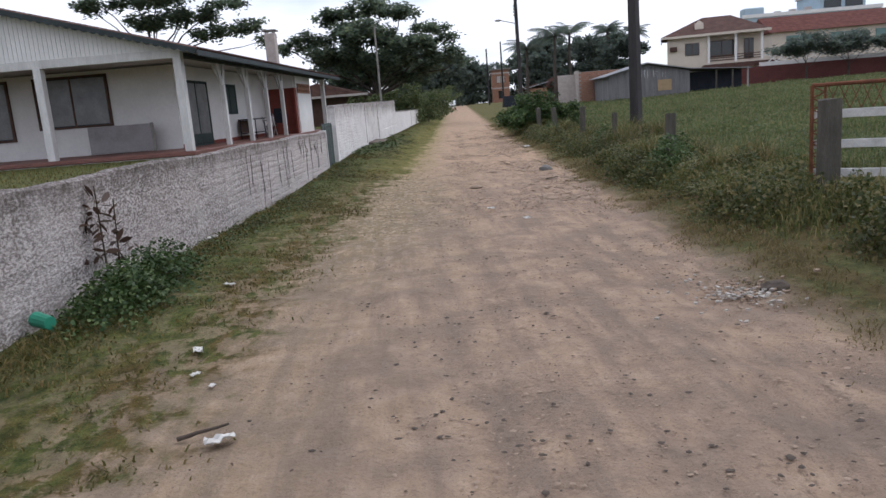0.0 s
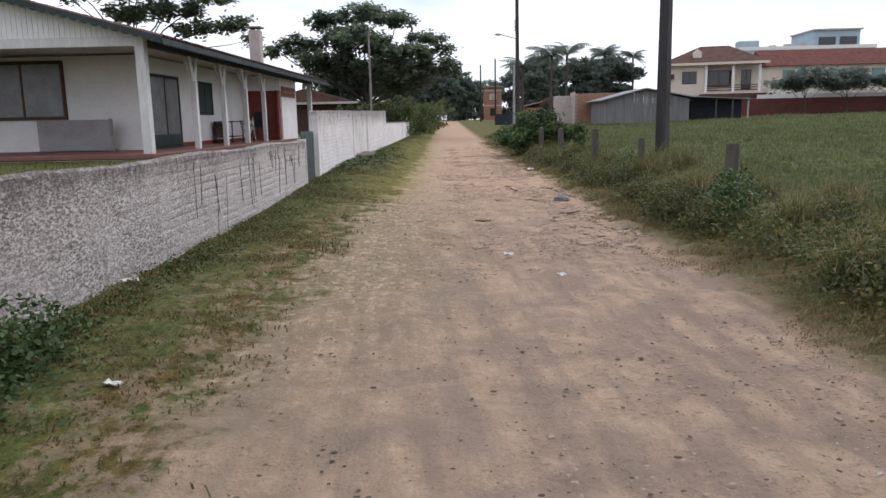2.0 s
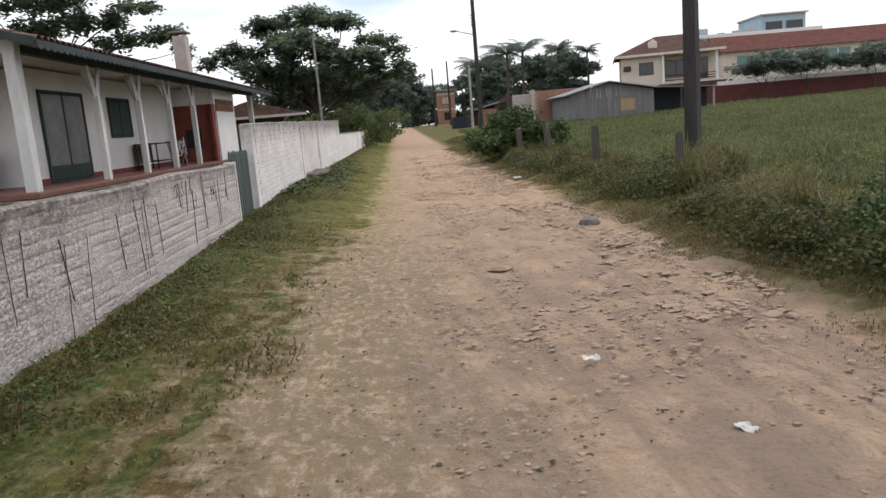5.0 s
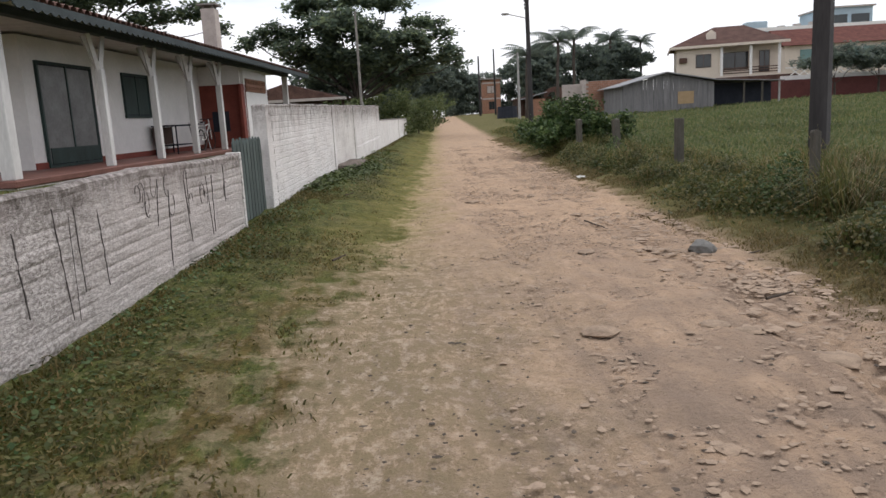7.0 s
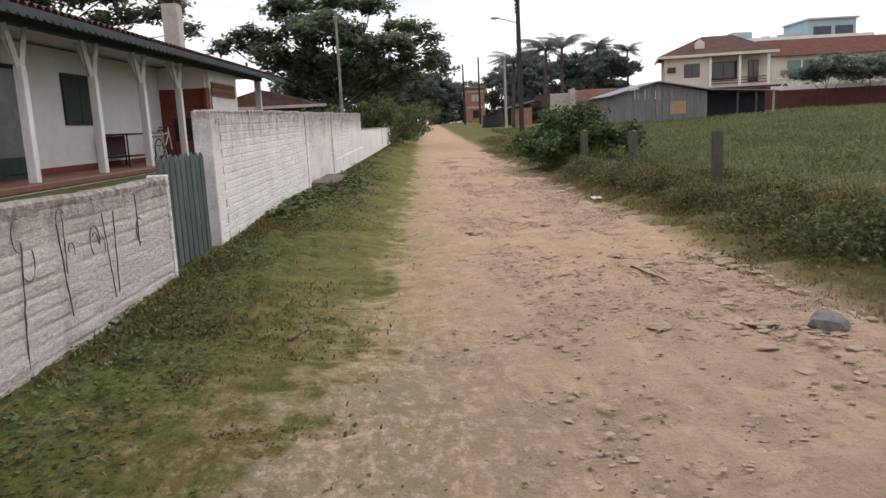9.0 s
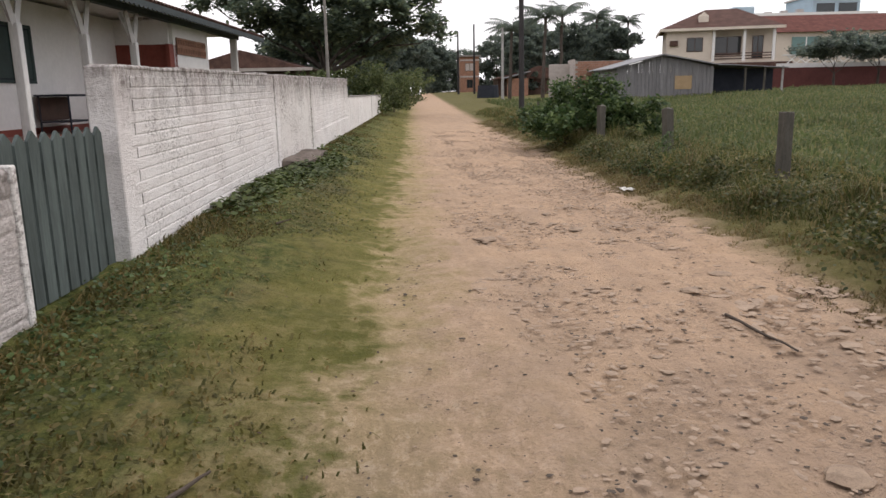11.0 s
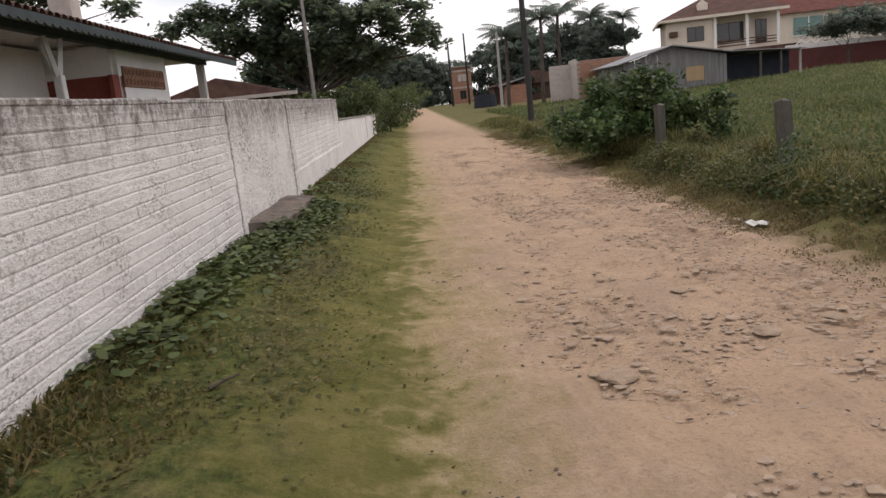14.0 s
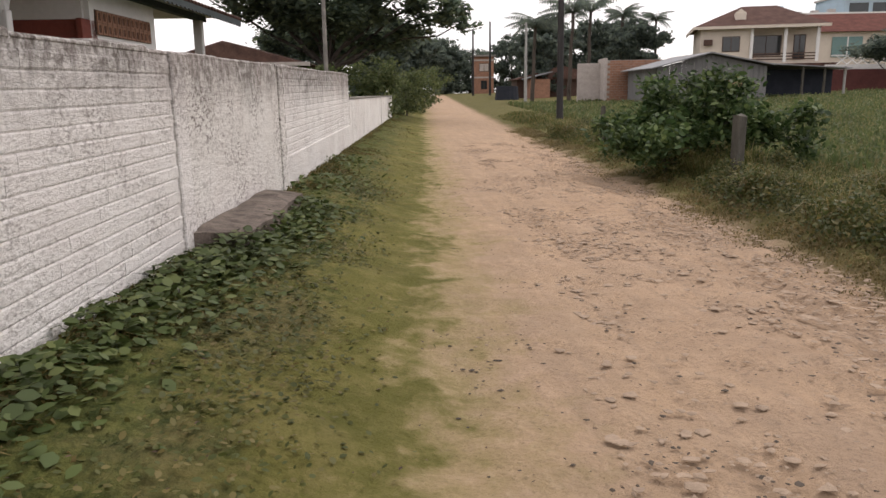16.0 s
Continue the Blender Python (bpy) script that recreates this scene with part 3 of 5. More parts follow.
def build_board_gate():
    g = thing("board_gate", WALL @ pose(-0.08, 0.03, 0), "weathered grey-green vertical board garden gate, shut", "gate")
    n = 9
    zb = wall_z(0.7) - 0.02
    for i in range(n):
        y = 0.02 + i * 0.152
        top = 1.26 + 0.02 * random.Random(i).random()
        bm = bmesh.new()
        prism(bm, [(y, zb + 0.04), (y + 0.118, zb + 0.04), (y + 0.118, top), (y + 0.06, top + 0.05), (y, top - 0.01)], 0, 0.022, Matrix.Rotation(radians(90), 4, "Z"))
        part("board", bm, M_GATE, g)
    for z in (zb + 0.2, 1.05):
        part("rail", box(-0.07, 0.02, z, -0.024, 1.38, z + 0.08, 0.004), M_GATE, g)


build_board_gate()

def broken_slab():
    """A thick lump of old concrete with a crumbled edge."""
    bm = box(-0.02, -1.5, -0.4, 0.40, 1.1, 0.0)
    bmesh.ops.subdivide_edges(bm, edges=bm.edges[:], cuts=9, use_grid_fill=True)
    for v in bm.verts:
        n1 = noise.noise(v.co * 2.3) + 0.5 * noise.noise(v.co * 6.1)
        if v.co.x > 0.1:
            v.co.x += 0.09 * n1
        if abs(v.co.y) > 0.9:
            v.co.y -= 0.25 * math.copysign(1, v.co.y) * max(0, v.co.x) * 1.6
        v.co.z += 0.035 * n1 - 0.10 * max(0, v.co.x - 0.2)
    return bm


slab = part("concrete_slab", broken_slab(), M_SLAB, None)
slab.matrix_basis = WALL @ pose(0.03, 9.2, wall_z(9.2) + 0.17, 0, 3, 0)
tagged(slab, "broken weathered concrete slab against the white wall", "slab")


# ---- left house ----
HOUSE = pose(-5.75, 20.8, 0, 0, 0, -6.0)   # local: the veranda's post line is x = 0, the front y = 0
FZ, EV = 0.84, 3.36


def build_house():
    h = thing("house", HOUSE, "single-storey white house with post veranda and tiled gable roof", "house")
    part("veranda_floor", box(-14, -0.25, FZ - 0.12, 0.2, 19.6, FZ, 0.02), M_FLOOR, h, "dull red tiled veranda floor")
    part("base_wall", box(-13.95, -0.2, -0.1, 0.17, 19.55, FZ - 0.122), M_HOUSE, h)
    wall = part("front_wall", box(-14, 3.15, FZ, -1.45, 3.33, 3.45), M_HOUSE, h)
    part("side_wall", box(-1.65, 3.33, FZ, -1.45, 13.0, 3.45), M_HOUSE, h)
    part("skirting", box(-1.45, 3.16, FZ, -1.425, 13.0, FZ + 0.13), M_RED, h)
    part("back_wall", box(-14, 19.0, 0, -1.5, 19.2, 3.45), M_HOUSE, h)
    # red barbecue wall and the white room past it
    part("barbecue_wall", box(-1.65, 13.0, FZ, -0.12, 13.35, 2.84, 0.01), M_RED, h, "dark red painted barbecue wall")
    part("barbecue_upper", box(-1.65, 13.05, 2.84, -0.12, 13.3, 3.45), M_HOUSE, h)
    part("barbecue_return", box(-0.12, 12.8, FZ, -0.02, 13.35, 2.84, 0.01), M_RED, h)
    # flat dark panel: the shade inside the opening, put into its colour
    bm = bmesh.new()
    bx(bm, -1.1, 12.985, 1.35, -0.55, 13.02, 2.0)
    part("barbecue_mouth", bm, M_DARK, h)
    room = part("room_wall", box(-0.2, 13.12, 0.5, -0.02, 16.05, 3.4), M_HOUSE, h)
    part("room_end", box(-1.65, 15.85, 0.5, -0.2, 16.05, 3.4), M_HOUSE, h)
    vent = part("vent_panel", box(-0.01, 13.28, 2.60, 0.0, 15.74, 3.03), M_BROWN, h, "reddish pierced vent-block panel")
    for r in range(2):
        for i in range(12):
            y, z = 13.31 + i * 0.202, 2.61 + r * 0.208
            bm = bmesh.new()
            bx(bm, 0.0, y, z, 0.025, y + 0.17, z + 0.035)
            bx(bm, 0.0, y, z + 0.165, 0.025, y + 0.17, z + 0.2)
            bx(bm, 0.0, y, z + 0.036, 0.025, y + 0.035, z + 0.164)
            bx(bm, 0.0, y + 0.135, z + 0.036, 0.025, y + 0.17, z + 0.164)
            part("vent_block", bm, M_BRICK, vent)
    # posts: square at the corner and front, forked along the side
    for x in (0.0, -3.9, -7.6, -11.3):
        part("square_post", box(x - 0.11, -0.11, FZ, x + 0.11, 0.11, EV, 0.012), M_POST, h)
    for y in (3.3, 5.8, 8.15, 10.5):
        bm = bmesh.new()
        bx(bm, -0.075, y - 0.075, FZ, 0.075, y + 0.075, 2.72, 0.012)
        rod(bm, (0, y, 2.62), (0, y - 0.30, EV), 0.06, 0.05, 4)
        rod(bm, (0, y, 2.62), (0, y + 0.30, EV), 0.06, 0.05, 4)
        rod(bm, (0, y, 2.62), (-0.25, y, EV), 0.055, 0.05, 4)
        part("forked_post", bm, M_POST, h)
    part("end_post", box(-0.09, 18.75, FZ, 0.11, 18.95, EV, 0.01), M_POST, h)
    part("front_beam", box(-14, -0.1, EV - 0.02, 0.12, 0.1, EV + 0.2, 0.01), M_POST, h)
    part("side_beam", box(-0.09, 0.1, EV, 0.09, 19.3, EV + 0.14, 0.01), M_TEAL, h)
    # roof: ridge along y, low pitch
    RX, RZ, EX, EZ = -7.0, 5.55, 0.72, 3.44
    prof = [(EX, EZ), (RX, RZ), (RX * 2 - EX, EZ), (RX * 2 - EX, EZ - 0.05), (RX, RZ - 0.06), (EX, EZ - 0.05)]
    roof = part("roof", prism(bmesh.new(), prof, -0.55, 20.2), M_TILE, h, "weathered clay tile roof")
    # barrel tiles of the road slope, in waves along the eave
    slope = math.atan2(RZ - EZ, EX - RX)
    ln = math.hypot(RZ - EZ, EX - RX)
    vs, fs = [], []
    ncol, nrow = 92, 18
    for c in range(ncol):
        y = -0.56 + c * 0.226
        for r in range(nrow):
            a0, a1 = ln * r / nrow, ln * (r + 1.12) / nrow
            o = len(vs)
            for a, lift in ((a0, 0.03), (min(a1, ln), 0.0)):
                for q in range(5):
                    th = math.pi * q / 4
                    xx = EX + 0.03 - a * math.cos(slope)
                    zz = EZ + a * math.sin(slope) + lift
                    vs.append((xx, y + 0.113 - 0.1 * math.cos(th), zz + 0.075 * math.sin(th)))
            for q in range(4):
                fs.append((o + q, o + q + 1, o + 6 + q, o + 5 + q))
    mesh_object("roof_tiles", vs, fs, M_TILE, roof)["kind"] = "stuff"
    # scalloped teal fascia on the eave and the gable edge
    def scallop(pts_fn, length, step=0.24):
        bm = bmesh.new()
        k = int(length / step)
        for i in range(k):
            loops = []
            for q in range(5):
                s = i * step + step * q / 4
                d = 0.11 + 0.05 * math.sin(math.pi * q / 4)
                loops.append((s, d))
            top = [bm.verts.new(pts_fn(s, 0)) for s, d in loops]
            bot = [bm.verts.new(pts_fn(s, d)) for s, d in loops]
            for q in range(4):
                bm.faces.new((top[q], top[q + 1], bot[q + 1], bot[q]))
        bmesh.ops.remove_doubles(bm, verts=bm.verts, dist=0.0005)
        r = bmesh.ops.solidify(bm, geom=bm.faces[:], thickness=0.025)
        return bm
    part("eave_fascia", scallop(lambda s, d: (EX + 0.01, -0.56 + s, EZ + 0.02 - d), 20.7), M_TEAL, h, "dark teal scalloped fascia")
    part("gable_fascia", scallop(lambda s, d: (EX - s * math.cos(slope), -0.58, EZ + 0.06 + s * math.sin(slope) - d), ln), M_TEAL, h, "dark teal scalloped fascia")
    # boarded gable and veranda ceiling
    bm = prism(bmesh.new(), [(0.1, EV + 0.2), (RX, RZ - 0.1), (-14.1, EV + 0.2)], -0.06, 0.0)
    part("gable_panel", bm, M_HOUSE, h)
    for i in range(56):
        x = 0.02 - i * 0.125
        t = EV + 0.2 + (0.1 - x) / (0.1 - RX) * (RZ - 0.1 - EV - 0.2) - 0.03
        if t > EV + 0.24:
            part("gable_board", box(x - 0.115, -0.085, EV + 0.2, x, -0.062, t), M_HOUSE, h)
    part("veranda_ceiling", box(-14, 0.0, EV + 0.15, 0.6, 19.8, EV + 0.17), M_POST, h)
    # openings
    def window(name, m, w, z0, z1, pane, frame_mat, halves=2, label=""):
        # dark backing slab; its colour stands in for the unlit room
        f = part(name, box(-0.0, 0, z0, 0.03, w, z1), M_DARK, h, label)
        f.matrix_basis = m
        t = 0.06
        bm = bmesh.new()
        bx(bm, 0.0, -t, z0 - t, 0.06, w + t, z0)
        bx(bm, 0.0, -t, z1, 0.06, w + t, z1 + t)
        bx(bm, 0.0, -t, z0, 0.06, 0, z1)
        bx(bm, 0.0, w, z0, 0.06, w + t, z1)
        part("frame", bm, frame_mat, f)
        for i in range(halves):
            a, b = w * i / halves, w * (i + 1) / halves
            part("pane", box(0.031, a + 0.03, z0 + 0.03, 0.042, b - 0.03, z1 - 0.03), pane, f)
            part("sash", box(0.031, b - 0.03, z0, 0.055, b + 0.03 if i < halves - 1 else b, z1), frame_mat, f)
        return f
    turn = pose(0, 0, 0, 0, 0, -90)
    window("window", pose(-5.95, 3.15, 0) @ turn, 2.3, 1.78, 3.28, M_CURTAIN, M_BROWN, label="curtained sliding window in a brown frame")
    window("window", pose(-9.2, 3.15, 0) @ turn, 2.3, 1.5, 3.28, M_CURTAIN, M_BROWN, label="curtained sliding window in a brown frame")
    door = window("glass_door", pose(-1.45, 3.65, 0), 2.1, FZ + 0.06, 2.93, M_CURTAIN, M_GREEN, label="dark green framed glass double door")
    part("kick_panel", box(0.043, 0.06, FZ + 0.08, 0.056, 2.1, FZ + 0.4), M_GREEN, door)
    window("window", pose(-1.45, 7.45, 0), 1.4, 1.9, 2.9, M_GREEN, M_GREEN, label="dark green closed shutter")
    # chimney
    ch = part("chimney", box(-1.15, 13.05, 3.4, -0.70, 13.5, 5.25, 0.015), M_CHIM, h, "pale rendered barbecue chimney")
    bm = bmesh.new()
    for sx in (-1.1, -0.8):
        for sy in (13.1, 13.4):
            bx(bm, sx, sy, 5.25, sx + 0.05, sy + 0.05, 5.34)
    bx(bm, -1.23, 12.97, 5.34, -0.62, 13.58, 5.40, 0.01)
    part("cap", bm, M_CONC, ch, "thin flat cap")


build_house()


def build_porch_things():
    b = thing("panel_board", HOUSE @ pose(-4.2, 2.6, FZ, 0, 0, 0), "grey panel board standing on its long edge", "board")
    part("panel", box(0, 0, 0.02, 2.1, 0.05, 0.86, 0.01), M_BOARD, b)
    part("end_strip", box(2.02, -0.012, 0.0, 2.11, -0.001, 0.88), M_CONC, b)
    t = thing("sink_table", HOUSE @ pose(-1.0, 9.3, FZ), "dark outdoor table on thin legs beside the wall", "table")
    part("tabletop", box(-0.35, -0.7, 0.74, 0.35, 0.7, 0.78, 0.01), M_DARK, t)
    for x in (-0.3, 0.3):
        for y in (-0.62, 0.62):
            part("leg", rod(bmesh.new(), (x, y, 0), (x, y, 0.74), 0.02), M_DARK, t)
    part("shelf", box(-0.3, -0.62, 0.22, 0.3, 0.62, 0.25, 0.005), M_DARK, t)
    part("back_board", box(-0.33, -0.64, 0.26, -0.3, 0.64, 0.73, 0.005), M_BROWN, t)
    f = thing("folding_chair", HOUSE @ pose(-0.45, 9.75, FZ, 0, 0, 35), "pale folding chair standing before the dark table", "chair")
    for x in (-0.21, 0.21):
        part("leg", rod(bmesh.new(), (x, -0.25, 0.0), (x, 0.22, 0.82), 0.016), M_BOARD, f)
        part("leg", rod(bmesh.new(), (x * 0.9, 0.25, 0.0), (x * 0.9, -0.2, 0.46), 0.016), M_BOARD, f)
    part("seat", box(-0.2, -0.22, 0.44, 0.2, 0.16, 0.465, 0.008), M_BOARD, f)
    for z in (0.64, 0.74):
        part("back_slat", box(-0.21, 0.13 + (z - 0.64) * 0.55, z, 0.21, 0.145 + (z - 0.64) * 0.55, z + 0.06, 0.004), M_BOARD, f)
    c = thing("bicycle", HOUSE @ pose(-0.75, 11.2, FZ, 0, 0, 90), "small bicycle leaning near the barbecue wall", "bicycle")
    for x in (-0.45, 0.45):
        bm = bmesh.new()
        for i in range(16):
            a, q = 2 * math.pi * i / 16, 2 * math.pi * (i + 1) / 16
            rod(bm, (x + 0.3 * math.cos(a), 0, 0.31 + 0.3 * math.sin(a)), (x + 0.3 * math.cos(q), 0, 0.31 + 0.3 * math.sin(q)), 0.018, None, 5)
        part("wheel", bm, M_RUBBER, c)
    bm = bmesh.new()
    for p, q in (((-0.45, 0, 0.31), (-0.1, 0, 0.32)), ((-0.1, 0, 0.32), (-0.2, 0, 0.8)), ((-0.45, 0, 0.31), (-0.17, 0, 0.7)), ((-0.1, 0, 0.32), (0.32, 0, 0.75)), ((-0.17, 0, 0.7), (0.32, 0, 0.78)), ((0.45, 0, 0.31), (0.3, 0, 0.92))):
        rod(bm, p, q, 0.018, None, 6)
    part("frame", bm, M_SLAT, c, "pale bicycle frame")
    part("saddle", box(-0.32, -0.06, 0.8, -0.08, 0.06, 0.85, 0.02), M_RUBBER, c)
    part("handlebar", rod(bmesh.new(), (0.3, -0.25, 0.92), (0.3, 0.25, 0.92), 0.014), M_DARK, c)


build_porch_things()


# ---- right side: poles, fence, gate ----
def utility_pole(x, y, r, h, mat, label, lean=0.0, lamp=False, square=False):
    z = hz(x, y)
    p = thing("utility_pole", pose(x, y, z - 0.2, 0, lean, 0), label, "utility pole", "poles along the road")
    bm = bmesh.new()
    rod(bm, (0, 0, 0), (0, 0, h), r, r * 0.66, 4 if square else 10)
    part("shaft", bm, mat, p)
    if lamp:
        arm = part("lamp_arm", rod(bmesh.new(), (0, 0, h * 0.575), (-1.05, 0.1, h * 0.60), 0.03), M_POLEL, p)
        bm = bmesh.new()
        bmesh.ops.create_uvsphere(bm, u_segments=10, v_segments=6, radius=0.15)
        bmesh.ops.scale(bm, vec=(1.7, 0.8, 0.5), verts=bm.verts)
        bmesh.ops.translate(bm, vec=(-1.25, 0.12, h * 0.602), verts=bm.verts)
        part("lamp_head", bm, M_POLEL, arm, "pale street lamp head")
        for i in range(4):
            bm = bmesh.new()
            rod(bm, (-0.14, 0, h * 0.62 + i * 0.2), (-0.14, 0, h * 0.62 + i * 0.2 + 0.1), 0.05, 0.04, 8)
            part("insulator", bm, M_POLE, p)
    return p


near_pole = utility_pole(6.15, 18.95, 0.17, 9.5, M_POLE, "dark weathered timber utility pole in tall grass", square=True)
utility_pole(-0.85, 43.2, 0.075, 5.7, M_CONC, "thin pale concrete service pole behind the white wall")
utility_pole(8.75, 52.0, 0.15, 11.5, M_POLE, "dark utility pole with a street lamp beside the road", lean=-0.4, lamp=True)
utility_pole(13.5, 81.0, 0.14, 6.7, M_POLEL, "pale concrete pole beyond the field edge")
utility_pole(16.1, 129.0, 0.18, 9.6, M_POLE, "far dark utility pole near the brick tower")
utility_pole(18.6, 129.0, 0.18, 10.6, M_POLE, "far dark utility pole beside the road")


def fence_post(x, y, top, w=0.14, lean=0.0):
    z = hz(x, y)
    p = part("fence_post", box(-w / 2, -w / 2, -0.3, w / 2, w / 2, top - z, 0.015), M_POSTG, None)
    rng = random.Random(int(x * 100))
    for v in p.data.vertices:
        v.co.x += rng.uniform(-0.012, 0.012)
        v.co.y += rng.uniform(-0.012, 0.012)
        v.co.z += rng.uniform(-0.02, 0.02) if v.co.z > 0 else 0
    p.matrix_basis = pose(x, y, z, lean, lean, 12)
    tagged(p, "old square weathered fence post in the grass", "fence post", "field fence posts")
    return p


fence_post(4.42, 11.95, 1.10, 0.135, 1)
fence_post(5.1, 17.3, 1.05, 0.10)
fence_post(5.75, 22.95, 1.18, 0.15)
fence_post(5.58, 26.2, 1.17, 0.15, -2)
fence_post(5.82, 30.6, 1.15, 0.15)
fence_post(6.3, 38.5, 1.15, 0.10)
fence_post(4.5, 7.55, 1.27, 0.17)


def build_field_gate():
    g = thing("field_gate", pose(4.6, 8.05, hz(4.6, 8.05) + 0.04, 0, 0, -38), "rusty mesh field gate with white wooden slats, open", "gate")
    W, H = 2.6, 1.22
    bm = bmesh.new()
    for p, q in (((0, 0, 0.05), (0, 0, H)), ((W, 0, 0.05), (W, 0, H)), ((0, 0, H), (W, 0, H)), ((0, 0, 0.08), (W, 0, 0.08)), ((0.87, 0, 0.05), (0.87, 0, H)), ((1.74, 0, 0.05), (1.74, 0, H))):
        rod(bm, p, q, 0.022, None, 6)
    part("gate_frame", bm, M_RUST, g, "rusty tubular frame")
    for z in (0.20, 0.52, 0.85):
        part("slat", box(0.02, 0.03, z, W, 0.055, z + 0.095, 0.004), M_SLAT, g)
    bm = bmesh.new()
    rod(bm, (0.13, 0, 0.05), (0.13, 0, H), 0.014, None, 6)
    for i in range(9):
        z = 0.08 + i * 0.125
        rod(bm, (0.0, 0, z), (0.13, 0, z + 0.0625), 0.008, None, 5)
        rod(bm, (0.13, 0, z + 0.0625), (0.0, 0, z + 0.125), 0.008, None, 5)
    part("lattice_stile", bm, M_RUST, g, "rusty zigzag braced gate stile")
    bm = bmesh.new()
    for i in range(22):
        x = 0.15 + i * 0.11
        rod(bm, (x, -0.004, 0.95), (x + 0.11, -0.004, H), 0.0045, None, 4)
        rod(bm, (x + 0.11, 0.004, 0.95), (x, 0.004, H), 0.0045, None, 4)
    part("wire_mesh", bm, M_RUST, g, "rusty diamond wire mesh")


build_field_gate()

# ---- the far side of the field ----
def build_shed():
    m = pose(19.9, 69.0, hz(24, 69) - 0.1, 0, 0, -4)
    s = thing("shed", m, "grey plank shed with low gable and open lean-to", "shed")
    W, E, A, P = 7.5, 3.2 - hz(24, 69), 4.05 - hz(24, 69), 3.45
    n = 27
    for i in range(n):
        x0, x1 = W * i / n, W * (i + 1) / n - 0.02
        zt = lambda x: E + (A - E) * (1 - (P - x) / P if x < P else 1 - (x - P) / (W - P)) - 0.05
        part("plank", prism(bmesh.new(), [(x0, 0), (x1, 0), (x1, zt(x1)), (x0, zt(x0))], 0, 0.03 + 0.02 * (i % 3)), M_PLANK, s)
    part("side_wall", box(W - 0.1, 0.1, 0, W, 7.0, E), M_PLANK, s)
    part("west_wall", box(0, 0.1, 0, 0.1, 7.0, E), M_PLANK, s)
    part("back_wall", box(0, 6.9, 0, W + 5.2, 7.0, E - 0.3), M_DARK, s)
    part("plywood_patch", box(4.5, -0.03, 0.75, 5.8, -0.002, 1.75), M_PLY, s, "raw plywood patch over an opening")
    part("roof", prism(bmesh.new(), [(-0.5, E - 0.12), (P, A), (W + 0.3, E + 0.02), (W + 0.3, E + 0.09), (P, A + 0.09), (-0.5, E - 0.05)], -0.5, 7.3), M_TIN, s, "grey fibre-cement sheet roof")
    part("lean_to_roof", prism(bmesh.new(), [(W - 0.2, E + 0.1), (W + 5.6, E - 0.25), (W + 5.6, E - 0.19), (W - 0.2, E + 0.17)], -0.4, 7.2), M_TIN, s)
    # near-black colour paints the shade under the lean-to roof
    part("lean_to_back", box(W + 0.05, 1.6, 0, W + 5.4, 1.7, E - 0.2), M_DARK, s, "inside wall with the lean-to's shade put into its colour")
    for x in (W + 2.4, W + 3.9, W + 5.3):
        part("lean_to_post", rod(bmesh.new(), (x, -0.1, 0), (x, -0.1, E - 0.1), 0.09), M_POLEL if x > W + 5 else M_POSTG, s)


build_shed()


def build_brick_block():
    b = thing("brick_building", pose(17.0, 77.0, hz(18, 78) - 0.2, 0, 0, -8), "unfinished red hollow-brick building with pale rendered side", "building")
    part("rendered_wall", box(0, 2.0, 0, 2.3, 2.2, 3.3, 0.02), M_CHIM, b, "pale grey rendered wall")
    body = part("brick_wall", box(2.0, 0.0, 0, 6.2, 0.2, 3.45), M_MORTAR, b)
    part("side_wall", box(1.8, 0.0, 0, 2.0, 3.0, 3.62), M_CHIM, b)
    me = box(-0.19, -0.02, -0.085, 0.19, 0.0, 0.085).copy()
    first = part("brick", me, M_BRICK, body)
    k = 0
    for r in range(18):
        for c in range(11):
            x = 2.2 + c * 0.40 + (0.2 if r % 2 else 0)
            if x > 6.05:
                continue
            ob = first if k == 0 else new("brick", first.data)
            ob.parent = body
            ob.location = (x, -0.001, 0.1 + r * 0.19)
            k += 1


build_brick_block()


def far_window(parent, x, z, w, h, y, pane=None, frame_mat=None, name="window"):
    f = part(name, box(x, y - 0.05, z, x + w, y + 0.05, z + h), frame_mat or M_BROWN, parent)
    for i in range(2):
        a = x + 0.08 + i * (w - 0.08) / 2
        part("pane", box(a, y - 0.08, z + 0.08, a + (w - 0.08) / 2 - 0.08, y - 0.052, z + h - 0.08), pane or M_GLASS, f)
    return f


